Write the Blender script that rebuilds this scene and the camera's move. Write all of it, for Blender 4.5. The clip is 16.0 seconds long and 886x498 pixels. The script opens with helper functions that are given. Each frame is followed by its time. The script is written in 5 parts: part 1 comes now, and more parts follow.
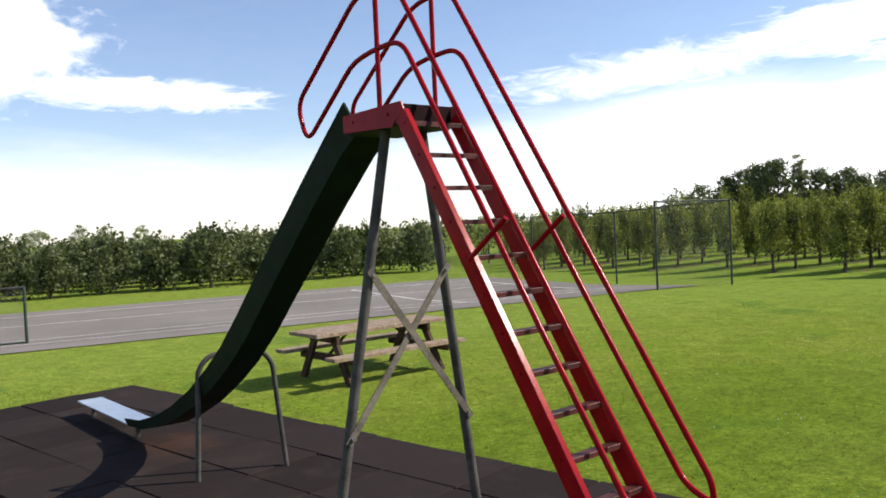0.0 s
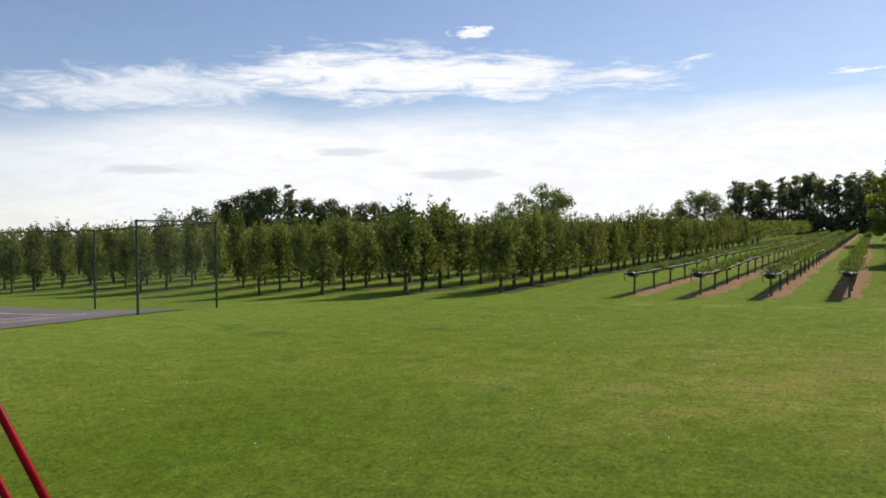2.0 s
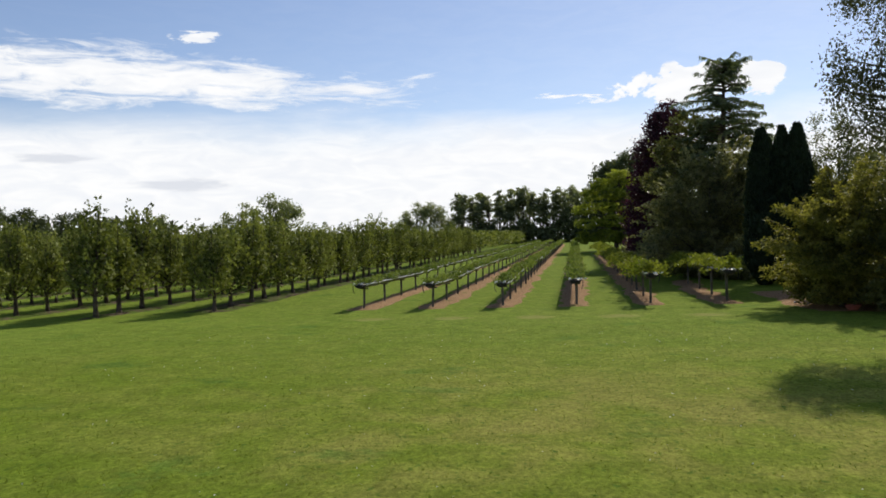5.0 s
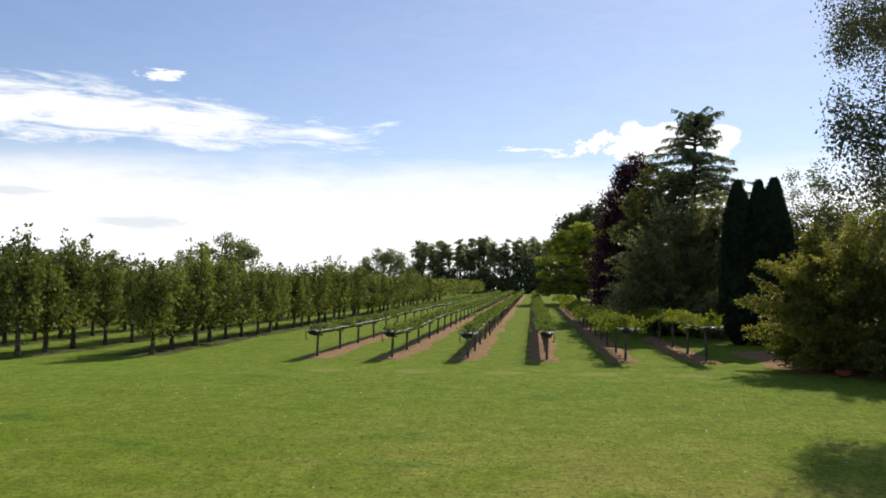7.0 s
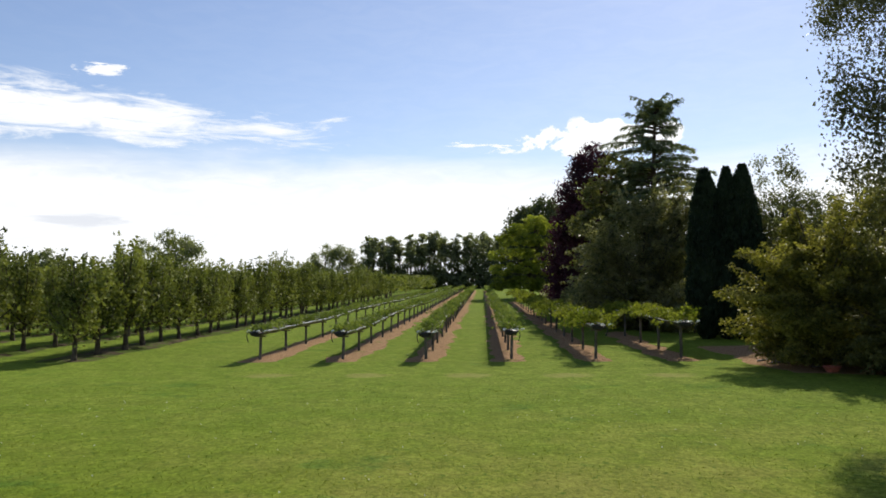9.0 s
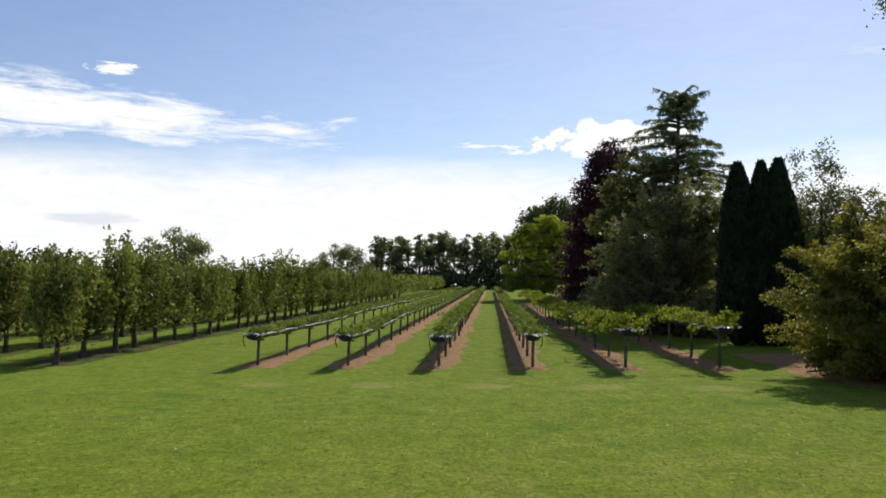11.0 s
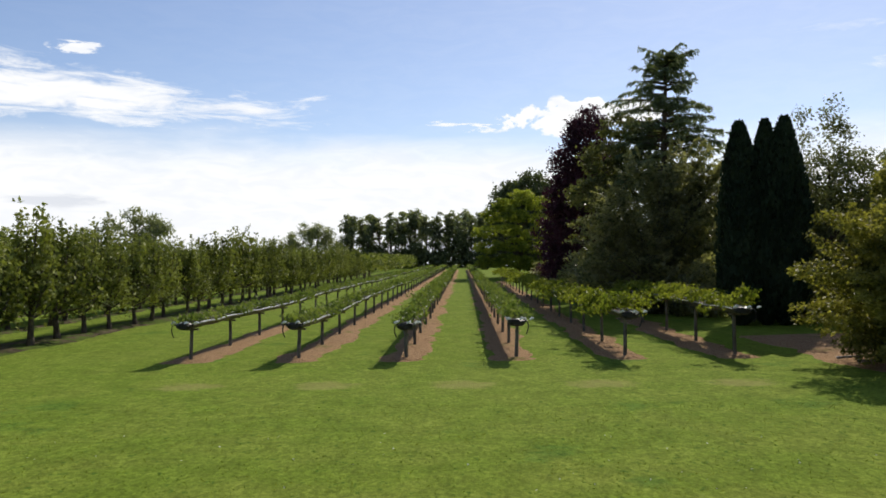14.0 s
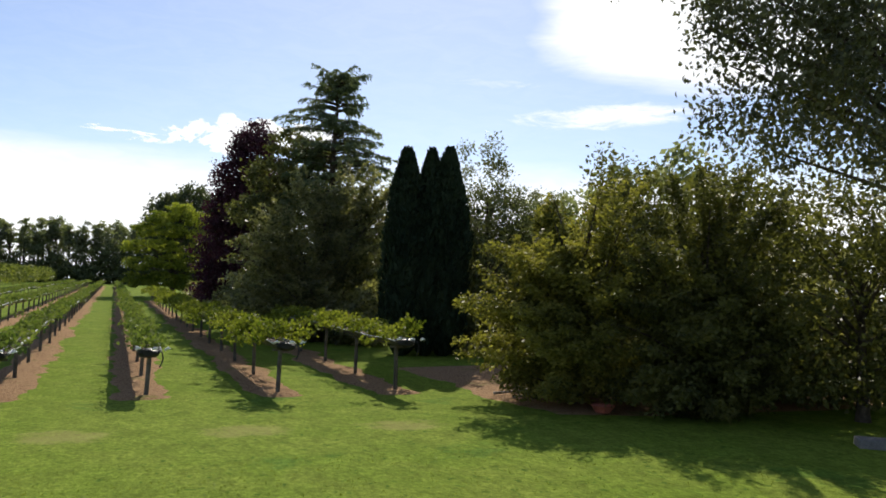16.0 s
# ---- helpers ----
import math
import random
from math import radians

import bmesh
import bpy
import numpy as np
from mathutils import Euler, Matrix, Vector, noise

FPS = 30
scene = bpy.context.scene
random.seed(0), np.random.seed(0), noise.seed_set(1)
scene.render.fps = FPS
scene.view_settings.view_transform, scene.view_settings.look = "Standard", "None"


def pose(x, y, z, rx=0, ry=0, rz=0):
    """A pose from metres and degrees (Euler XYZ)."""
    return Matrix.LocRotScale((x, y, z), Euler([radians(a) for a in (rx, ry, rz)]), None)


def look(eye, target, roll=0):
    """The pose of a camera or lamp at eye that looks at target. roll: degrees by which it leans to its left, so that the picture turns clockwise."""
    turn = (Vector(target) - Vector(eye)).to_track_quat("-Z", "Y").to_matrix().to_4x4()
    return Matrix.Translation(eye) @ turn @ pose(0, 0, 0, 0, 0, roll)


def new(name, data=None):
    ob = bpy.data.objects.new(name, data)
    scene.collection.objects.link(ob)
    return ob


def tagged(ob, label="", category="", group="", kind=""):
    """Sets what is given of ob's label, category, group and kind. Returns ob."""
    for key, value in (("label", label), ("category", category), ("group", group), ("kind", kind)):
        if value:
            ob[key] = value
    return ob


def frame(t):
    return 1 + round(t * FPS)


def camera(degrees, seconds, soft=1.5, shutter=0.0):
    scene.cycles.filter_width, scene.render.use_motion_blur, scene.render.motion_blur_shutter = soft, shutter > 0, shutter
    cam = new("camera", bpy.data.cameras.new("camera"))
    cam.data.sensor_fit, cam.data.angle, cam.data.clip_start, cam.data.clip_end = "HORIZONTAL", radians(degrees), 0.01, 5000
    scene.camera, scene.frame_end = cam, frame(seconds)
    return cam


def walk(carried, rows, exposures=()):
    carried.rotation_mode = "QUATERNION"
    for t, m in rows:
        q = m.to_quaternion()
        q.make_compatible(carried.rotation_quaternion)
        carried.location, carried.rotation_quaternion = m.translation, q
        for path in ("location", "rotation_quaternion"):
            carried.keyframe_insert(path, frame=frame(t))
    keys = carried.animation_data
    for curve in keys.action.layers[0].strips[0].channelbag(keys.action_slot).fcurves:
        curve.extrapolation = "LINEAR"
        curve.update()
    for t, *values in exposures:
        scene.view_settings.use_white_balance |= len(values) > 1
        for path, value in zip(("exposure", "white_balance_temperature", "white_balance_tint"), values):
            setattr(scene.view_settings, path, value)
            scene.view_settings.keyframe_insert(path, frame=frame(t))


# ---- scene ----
cam = camera(57.6, 16.0, soft=1.75)
PATH = [
    (0, (2.372, -32.208, 2.457), (0.595, -31.293, 2.399), -2.6),
    (0.5, (2.392, -32.001, 2.442), (0.774, -30.826, 2.392), -2.0),
    (1, (2.312, -31.834, 2.435), (0.924, -30.396, 2.362), -1.4),
    (1.5, (2.113, -31.63, 2.417), (0.99, -29.978, 2.317), -0.3),
    (2, (2.05, -31.235, 2.382), (1.105, -29.473, 2.347), -0.6),
    (2.5, (1.902, -30.803, 2.343), (1.066, -28.986, 2.325), -0.1),
    (3, (1.696, -30.159, 2.345), (1.134, -28.24, 2.363), -1.0),
    (3.5, (1.527, -29.875, 2.361), (1.044, -27.934, 2.355), -1.0),
    (4, (1.482, -29.522, 2.379), (1.04, -27.571, 2.358), 0.4),
    (4.5, (1.349, -28.703, 2.33), (0.972, -26.739, 2.31), -0.5),
    (6.8, (0.872, -26.305, 2.178), (0.661, -24.318, 2.257), 0.1),
    (7, (0.795, -26.076, 2.213), (0.573, -24.091, 2.316), 0.9),
    (7.5, (0.612, -25.617, 2.249), (0.537, -23.62, 2.311), -0.2),
    (8, (0.545, -25.109, 2.26), (0.42, -23.114, 2.306), -0.5),
    (8.5, (0.458, -24.564, 2.24), (0.337, -22.572, 2.363), 0.3),
    (9, (0.395, -23.942, 2.181), (0.298, -21.947, 2.275), 0.2),
    (9.5, (0.304, -23.455, 2.205), (0.193, -21.459, 2.281), 0.7),
    (11.8, (0.086, -20.945, 2.163), (-0.048, -18.952, 2.266), 0.3),
    (12, (0.081, -20.714, 2.177), (-0.095, -18.724, 2.269), 0.4),
    (12.5, (0.034, -20.136, 2.169), (-0.112, -18.144, 2.265), 0.9),
    (13, (0.053, -19.577, 2.158), (-0.035, -17.582, 2.269), 0.5),
    (13.5, (0.018, -19.039, 2.149), (-0.109, -17.044, 2.207), 0.1),
    (14, (0.037, -18.477, 2.132), (-0.012, -16.478, 2.175), -0.1),
    (14.5, (0.147, -17.918, 2.12), (0.092, -15.919, 2.176), 0.4),
    (14.7, (0.27, -17.71, 2.18), (0.281, -15.711, 2.244), 0.0),
    (15, (0.431, -17.292, 2.177), (0.785, -15.327, 2.301), 3.7),
    (15.2, (0.42, -17.14, 2.155), (0.886, -15.199, 2.275), 3.2),
    (15.5, (0.483, -16.716, 2.163), (1.052, -14.804, 2.314), 2.8),
    (16, (0.565, -16.214, 2.145), (1.317, -14.364, 2.261), 2.3),
]
walk(cam, [(t, look(eye, target, roll)) for t, eye, target, roll in PATH],
     exposures=((0.0, 0.52), (0.5, 0.37), (1.0, 0.13), (1.5, -0.02), (2.5, -0.14), (3.0, -0.17), (3.5, -0.17), (4.5, -0.16), (6.0, -0.06), (7.0, 0.0), (9.5, 0.0), (12.0, -0.08), (14.5, -0.08), (15.5, 0.10), (16.0, 0.12)))

# ---- light and sky ----
SUN_AZ, SUN_EL = radians(21.6), radians(38.0)      # azimuth from +y towards +x
to_sun = Vector((math.sin(SUN_AZ) * math.cos(SUN_EL), math.cos(SUN_AZ) * math.cos(SUN_EL), math.sin(SUN_EL)))
sun_data = bpy.data.lights.new("sun", "SUN")
sun_data.energy, sun_data.angle, sun_data.color = 5.0, radians(0.53), (1.0, 0.92, 0.80)
sun = new("sun", sun_data)
sun.matrix_world = look(to_sun * 80, (0, 0, 0))


class Nodes:
    """Short hand for node trees."""

    def __init__(self, tree):
        self.t = tree
        tree.nodes.clear()

    def n(self, kind):
        return self.t.nodes.new(kind)

    def link(self, a, b):
        self.t.links.new(a, b)

    def put(self, socket, value):
        if isinstance(value, bpy.types.NodeSocket):
            self.link(value, socket)
        elif value is not None:
            socket.default_value = value

    def math(self, op, a, b=None, c=None, clamp=False):
        node = self.n("ShaderNodeMath")
        node.operation, node.use_clamp = op, clamp
        for s, v in zip(node.inputs, (a, b, c)):
            self.put(s, v)
        return node.outputs[0]

    def smooth(self, v, lo, hi, a=0.0, b=1.0):
        node = self.n("ShaderNodeMapRange")
        node.interpolation_type = "SMOOTHSTEP"
        for s, w in zip(node.inputs, (v, lo, hi, a, b)):
            self.put(s, w)
        return node.outputs[0]

    def noise(self, vec, scale, detail=4.0, rough=0.55, distort=0.0):
        node = self.n("ShaderNodeTexNoise")
        self.put(node.inputs["Vector"], vec)
        for key, v in (("Scale", scale), ("Detail", detail), ("Roughness", rough), ("Distortion", distort)):
            node.inputs[key].default_value = v
        return node.outputs["Fac"]

    def voronoi(self, vec, scale, feature="F1"):
        node = self.n("ShaderNodeTexVoronoi")
        node.feature = feature
        self.put(node.inputs["Vector"], vec)
        node.inputs["Scale"].default_value = scale
        return node.outputs[0]

    def mix(self, fac, a, b, blend="MIX"):
        node = self.n("ShaderNodeMix")
        node.data_type, node.blend_type = "RGBA", blend
        self.put(node.inputs[0], fac)
        for s, v in ((node.inputs[6], a), (node.inputs[7], b)):
            self.put(s, (*v, 1.0) if isinstance(v, tuple) and len(v) == 3 else v)
        return node.outputs[2]

    def xyz(self, x, y, z):
        node = self.n("ShaderNodeCombineXYZ")
        for s, v in zip(node.inputs, (x, y, z)):
            self.put(s, v)
        return node.outputs[0]

    def scaled(self, vec, by):
        node = self.n("ShaderNodeMapping")
        self.put(node.inputs["Vector"], vec)
        node.inputs["Scale"].default_value = by
        return node.outputs[0]


world = bpy.data.worlds.new("sky")
scene.world = world
world.use_nodes = True
w = Nodes(world.node_tree)
sky = w.n("ShaderNodeTexSky")
sky.sky_type, sky.sun_disc = "NISHITA", False
sky.sun_elevation, sky.sun_rotation = SUN_EL, SUN_AZ
sky.altitude, sky.air_density, sky.dust_density, sky.ozone_density = 30, 1.0, 0.25, 1.8
way = w.n("ShaderNodeTexCoord").outputs["Generated"]
part_xyz = w.n("ShaderNodeSeparateXYZ")
w.link(way, part_xyz.inputs[0])
DEG = 57.29578
az = w.math("MULTIPLY", w.math("ARCTAN2", part_xyz.outputs[0], part_xyz.outputs[1]), DEG)
el = w.math("MULTIPLY", w.math("ARCSINE", part_xyz.outputs[2]), DEG)
cloud_at = w.xyz(w.math("MULTIPLY", az, 0.05), w.math("MULTIPLY", el, 0.22), 0.0)
broad = w.noise(cloud_at, 1.1, 5.0, 0.55, 0.4)
fine = w.noise(w.xyz(w.math("MULTIPLY", az, 0.09), w.math("MULTIPLY", el, 0.35), 4.0), 3.2, 8.0, 0.66, 0.9)
puffs = w.noise(w.xyz(w.math("MULTIPLY", az, 0.3), w.math("MULTIPLY", el, 0.5), 9.0), 1.6, 6.0, 0.6, 0.3)


def spot(az0, el0, half_az, half_el, lean=0.0):
    """A soft oval of the sky: 1 at its middle, 0 at its rim."""
    da = w.math("SUBTRACT", az, az0)
    de = w.math("SUBTRACT", w.math("SUBTRACT", el, el0), w.math("MULTIPLY", da, lean))
    r = w.math("SQRT", w.math("ADD", w.math("POWER", w.math("DIVIDE", da, half_az), 2.0), w.math("POWER", w.math("DIVIDE", de, half_el), 2.0)))
    return w.smooth(r, 1.0, 0.0)


def cloud(mask, grain, bias, soft=0.16):
    return w.math("MULTIPLY", w.smooth(w.math("ADD", grain, mask), bias, bias + soft), w.smooth(mask, 0.0, 0.12))


haze_top = w.math("ADD", w.math("MULTIPLY", broad, 5.0), w.math("MULTIPLY", w.smooth(az, -72.0, -38.0), 2.6))
haze = w.smooth(w.math("SUBTRACT", el, haze_top), 5.2, 1.2, 0.0, w.smooth(az, -72.0, -40.0, 0.38, 0.98))
rim_top = w.math("SUBTRACT", w.math("ADD", 10.4, w.smooth(az, -48.0, -36.0, 0.0, 2.7)), w.smooth(az, -30.0, -12.0, 0.0, 1.6))
rim_low = w.math("ADD", w.math("SUBTRACT", 10.1, w.smooth(az, -46.0, -33.0, 0.0, 1.0)), w.smooth(az, -28.0, -14.0, 0.0, 0.6))
depth_in = w.math("MINIMUM", w.math("SUBTRACT", rim_top, el), w.math("MULTIPLY", w.math("SUBTRACT", el, rim_low), 0.8))
ends = w.math("MULTIPLY", w.math("MINIMUM", w.math("ADD", az, 50.0), w.math("SUBTRACT", -11.6, az)), 0.30)
ripple = w.noise(w.xyz(w.math("MULTIPLY", az, 0.16), w.math("MULTIPLY", el, 0.9), 2.0), 1.5, 7.0, 0.66, 0.6)
streak = w.smooth(w.math("ADD", w.math("MINIMUM", depth_in, ends), w.math("MULTIPLY", w.math("SUBTRACT", ripple, 0.52), 5.0)), -0.45, 1.35)
trail = cloud(w.math("MULTIPLY", spot(-54.0, 10.1, 13.0, 0.8, 0.02), 0.5), fine, 0.80, 0.5)


def scud(az0, el0, half_az, half_el):
    """A small torn cloud."""
    return w.smooth(w.math("ADD", w.math("MULTIPLY", spot(az0, el0, half_az, half_el, -0.01), 1.9), w.math("MULTIPLY", w.math("SUBTRACT", ripple, 0.54), 11.0)), w.smooth(spot(az0, el0, half_az, half_el, -0.01), 0.0, 0.25, 4.0, 0.75), w.smooth(spot(az0, el0, half_az, half_el, -0.01), 0.0, 0.25, 5.0, 1.7))


streak2 = scud(-25.4, 14.0, 3.6, 0.8)
heap = w.smooth(w.math("ADD", w.math("MULTIPLY", spot(9.0, 10.4, 8.4, 1.9, 0.02), 1.6), w.math("MULTIPLY", w.math("SUBTRACT", puffs, 0.5), 3.4)), 0.45, 0.72)
heap = w.math("MULTIPLY", heap, w.smooth(spot(9.0, 10.4, 8.4, 1.9, 0.02), 0.0, 0.14))
wisp = scud(0.3, 9.8, 4.8, 0.8)
glow = cloud(w.math("MULTIPLY", spot(43.5, 20.0, 22.0, 9.5, 0.0), 1.8), broad, 0.70, 0.50)
glow_tail = cloud(w.math("MULTIPLY", spot(34.0, 12.9, 14.0, 1.7, 0.05), 0.75), fine, 0.78, 0.5)
high_wisp = w.math("MULTIPLY", cloud(w.math("MULTIPLY", spot(25.0, 15.0, 9.0, 0.9, -0.02), 0.6), fine, 0.80, 0.5), 0.45)
left_heap = cloud(w.math("MULTIPLY", spot(-93.0, 13.0, 12.5, 7.5, -0.1), 0.9), puffs, 0.72, 0.45)
left_band = cloud(w.math("MULTIPLY", spot(-83.0, 9.6, 17.0, 2.2, -0.05), 0.8), fine, 0.80, 0.45)
low_puffs = w.math("MULTIPLY", cloud(w.math("MULTIPLY", spot(-82.0, 3.6, 12.0, 1.6, 0.0), 0.7), puffs, 0.74, 0.4), 0.8)
veil = w.math("MULTIPLY", cloud(w.math("MULTIPLY", spot(-48.0, 9.8, 20.0, 3.4, 0.06), 0.7), fine, 0.74, 0.5), 0.72)
cirrus = w.math("MULTIPLY", w.smooth(az, -38.0, 12.0, 0.03, 0.10), w.smooth(fine, 0.25, 0.75, 0.75, 1.25))
cover = w.math("MAXIMUM", haze, cirrus)
for more in (streak, trail, streak2, heap, wisp, glow, glow_tail, high_wisp, left_heap, left_band, low_puffs, veil):
    cover = w.math("MAXIMUM", cover, more)
grey = w.smooth(fine, 0.35, 0.65)
cloud_colour = w.mix(grey, (0.94, 0.96, 1.0), (1.05, 1.05, 1.05))
for under in (spot(-27.0, 4.3, 5.5, 0.9), spot(-35.0, 5.9, 4.5, 0.7), spot(-48.0, 4.6, 6.0, 0.7)):      # grey undersides of far cloud
    cloud_colour = w.mix(w.math("MULTIPLY", w.smooth(w.math("ADD", under, w.math("MULTIPLY", w.math("SUBTRACT", ripple, 0.5), 1.6)), 0.3, 0.9), 0.75), cloud_colour, (0.72, 0.75, 0.82))
sky_part = w.n("ShaderNodeBackground")
w.link(w.mix(1.0, sky.outputs[0], (1.03, 1.0, 1.09), "MULTIPLY"), sky_part.inputs["Color"])
sky_part.inputs["Strength"].default_value = 0.108
cloud_part = w.n("ShaderNodeBackground")
w.link(cloud_colour, cloud_part.inputs["Color"])
cloud_part.inputs["Strength"].default_value = 1.06
both = w.n("ShaderNodeMixShader")
w.link(cover, both.inputs[0])
w.link(sky_part.outputs[0], both.inputs[1])
w.link(cloud_part.outputs[0], both.inputs[2])
w.link(both.outputs[0], w.n("ShaderNodeOutputWorld").inputs["Surface"])


# ---- materials ----
def surface(name, build, rough=0.7, metal=0.0, spec=0.4, bump=None):
    """A principled material; build(n, place) returns its colour socket or (colour, height, bump strength, bump distance)."""
    m = bpy.data.materials.new(name)
    m.use_nodes = True
    n = Nodes(m.node_tree)
    b = n.n("ShaderNodeBsdfPrincipled")
    place = n.n("ShaderNodeNewGeometry").outputs["Position"]
    got = build(n, place)
    colour, *relief = got if isinstance(got, tuple) and isinstance(got[0], bpy.types.NodeSocket) else (got,)
    n.put(b.inputs["Base Color"], (*colour, 1.0) if isinstance(colour, tuple) else colour)
    b.inputs["Metallic"].default_value = metal
    b.inputs["Specular IOR Level"].default_value = spec
    n.put(b.inputs["Roughness"], rough)
    if relief:
        bp = n.n("ShaderNodeBump")
        bp.inputs["Strength"].default_value, bp.inputs["Distance"].default_value = relief[1], relief[2]
        n.link(relief[0], bp.inputs["Height"])
        n.link(bp.outputs[0], b.inputs["Normal"])
    n.link(b.outputs[0], n.n("ShaderNodeOutputMaterial").inputs["Surface"])
    return m


def grass_look(n, p):
    at = n.n("ShaderNodeSeparateXYZ")
    n.link(p, at.inputs[0])
    wide = n.noise(p, 0.13, 4, 0.6)
    patch = n.noise(p, 0.75, 5, 0.62, 0.4)
    blade = n.noise(p, 26.0, 4, 0.7)
    tuft = n.noise(p, 6.5, 4, 0.65)
    # sorts of grass: green by the rows and the slide, olive and drier on the open lawn
    c = n.mix(n.smooth(patch, 0.34, 0.68), (0.128, 0.170, 0.018), (0.184, 0.200, 0.034))
    c = n.mix(n.math("MULTIPLY", n.smooth(wide, 0.5, 0.7), 0.8), c, (0.178, 0.192, 0.034))
    dry = n.math("MULTIPLY", n.math("MULTIPLY", n.smooth(at.outputs[1], -9.0, -19.0), n.smooth(at.outputs[0], -8.0, -1.0)), n.smooth(n.math("ADD", n.math("MULTIPLY", wide, 0.5), n.math("MULTIPLY", patch, 0.6)), 0.42, 0.66))
    c = n.mix(n.math("MULTIPLY", dry, 0.50), c, (0.205, 0.190, 0.052))
    lush = n.math("MULTIPLY", n.smooth(at.outputs[0], 1.0, -5.0), n.smooth(at.outputs[1], -6.0, -16.0))
    c = n.mix(n.math("MULTIPLY", lush, 0.45), c, (0.098, 0.152, 0.012))
    c = n.mix(n.math("MULTIPLY", n.smooth(at.outputs[0], -7.0, -16.0), 0.50), c, (0.168, 0.222, 0.040))
    c = n.mix(n.math("MULTIPLY", n.smooth(at.outputs[1], -17.5, -7.0), 0.58), c, (0.118, 0.182, 0.022))
    clover = n.smooth(n.math("ADD", n.noise(p, 0.42, 2, 0.5), n.math("MULTIPLY", n.noise(p, 3.5, 4, 0.6), 0.35)), 0.80, 0.90)
    c = n.mix(n.math("MULTIPLY", clover, 0.6), c, (0.060, 0.125, 0.018))
    rank = n.math("MULTIPLY", n.smooth(n.math("ADD", at.outputs[1], n.math("MULTIPLY", wide, 6.0)), -16.5, -20.0), n.smooth(at.outputs[0], -9.0, -5.0))
    c = n.mix(n.math("MULTIPLY", rank, 0.72), c, (0.080, 0.124, 0.009))
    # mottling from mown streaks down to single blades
    streak_ = n.noise(n.scaled(p, (0.22, 2.6, 1.0)), 1.3, 5, 0.7, 0.5)
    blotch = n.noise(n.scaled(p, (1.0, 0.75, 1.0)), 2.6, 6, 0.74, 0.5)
    fleck = n.noise(n.scaled(p, (1.0, 0.62, 1.0)), 15.0, 6, 0.78, 0.3)
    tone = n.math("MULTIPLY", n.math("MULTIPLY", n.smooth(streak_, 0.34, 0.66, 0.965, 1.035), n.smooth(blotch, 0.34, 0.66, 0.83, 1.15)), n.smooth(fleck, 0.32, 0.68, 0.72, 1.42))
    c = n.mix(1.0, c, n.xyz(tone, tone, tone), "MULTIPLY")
    weed = n.smooth(n.noise(n.scaled(p, (1.0, 0.7, 1.0)), 8.5, 3, 0.6), 0.605, 0.68)
    c = n.mix(n.math("MULTIPLY", weed, 0.72), c, (0.046, 0.100, 0.012))
    straw = n.smooth(n.math("ADD", n.math("MULTIPLY", blotch, 0.5), n.math("MULTIPLY", fleck, 0.5)), 0.56, 0.66)
    c = n.mix(n.math("MULTIPLY", straw, 0.30), c, (0.265, 0.255, 0.075))
    # worn turning places at the heads of the rows
    off = n.math("MULTIPLY", n.math("SUBTRACT", n.math("FRACT", n.math("ADD", n.math("DIVIDE", at.outputs[0], 2.5), 0.5)), 0.5), 2.5)
    r2 = n.math("ADD", n.math("POWER", n.math("DIVIDE", off, 0.75), 2.0), n.math("POWER", n.math("DIVIDE", n.math("ADD", at.outputs[1], 3.9), 0.55), 2.0))
    worn = n.smooth(n.math("ADD", r2, n.math("MULTIPLY", n.math("SUBTRACT", n.noise(p, 2.2, 5, 0.65), 0.5), 3.0)), 1.1, 0.1)
    worn = n.math("MULTIPLY", worn, n.smooth(n.math("ABSOLUTE", at.outputs[0]), 7.0, 6.0))
    c = n.mix(n.math("MULTIPLY", worn, 0.45), c, (0.30, 0.26, 0.10))
    h = n.math("ADD", n.math("MULTIPLY", blade, 0.7), tuft)
    return c, h, 0.55, 0.04


def leaf_material(name, dark, light, gloss=0.25, passing=0.4, vivid=(1.25, 1.3, 0.6), scale=0.8):
    """Leaves: colour by piece and by place, part of the light passes through."""
    m = bpy.data.materials.new(name)
    m.use_nodes = True
    n = Nodes(m.node_tree)
    geo = n.n("ShaderNodeNewGeometry")
    rnd = geo.outputs["Random Per Island"]
    patch = n.noise(geo.outputs["Position"], scale, 3, 0.6)
    f = n.math("ADD", n.math("MULTIPLY", rnd, 0.5), n.math("MULTIPLY", n.smooth(patch, 0.36, 0.64), 0.6), clamp=True)
    c = n.mix(f, dark, light)
    b = n.n("ShaderNodeBsdfPrincipled")
    n.link(c, b.inputs["Base Color"])
    b.inputs["Roughness"].default_value, b.inputs["Specular IOR Level"].default_value = 0.5, gloss * 0.5
    t = n.n("ShaderNodeBsdfTranslucent")
    n.link(n.mix(1.0, c, vivid, "MULTIPLY"), t.inputs["Color"])
    mx = n.n("ShaderNodeMixShader")
    mx.inputs[0].default_value = passing
    n.link(b.outputs[0], mx.inputs[1])
    n.link(t.outputs[0], mx.inputs[2])
    n.link(mx.outputs[0], n.n("ShaderNodeOutputMaterial").inputs["Surface"])
    return m


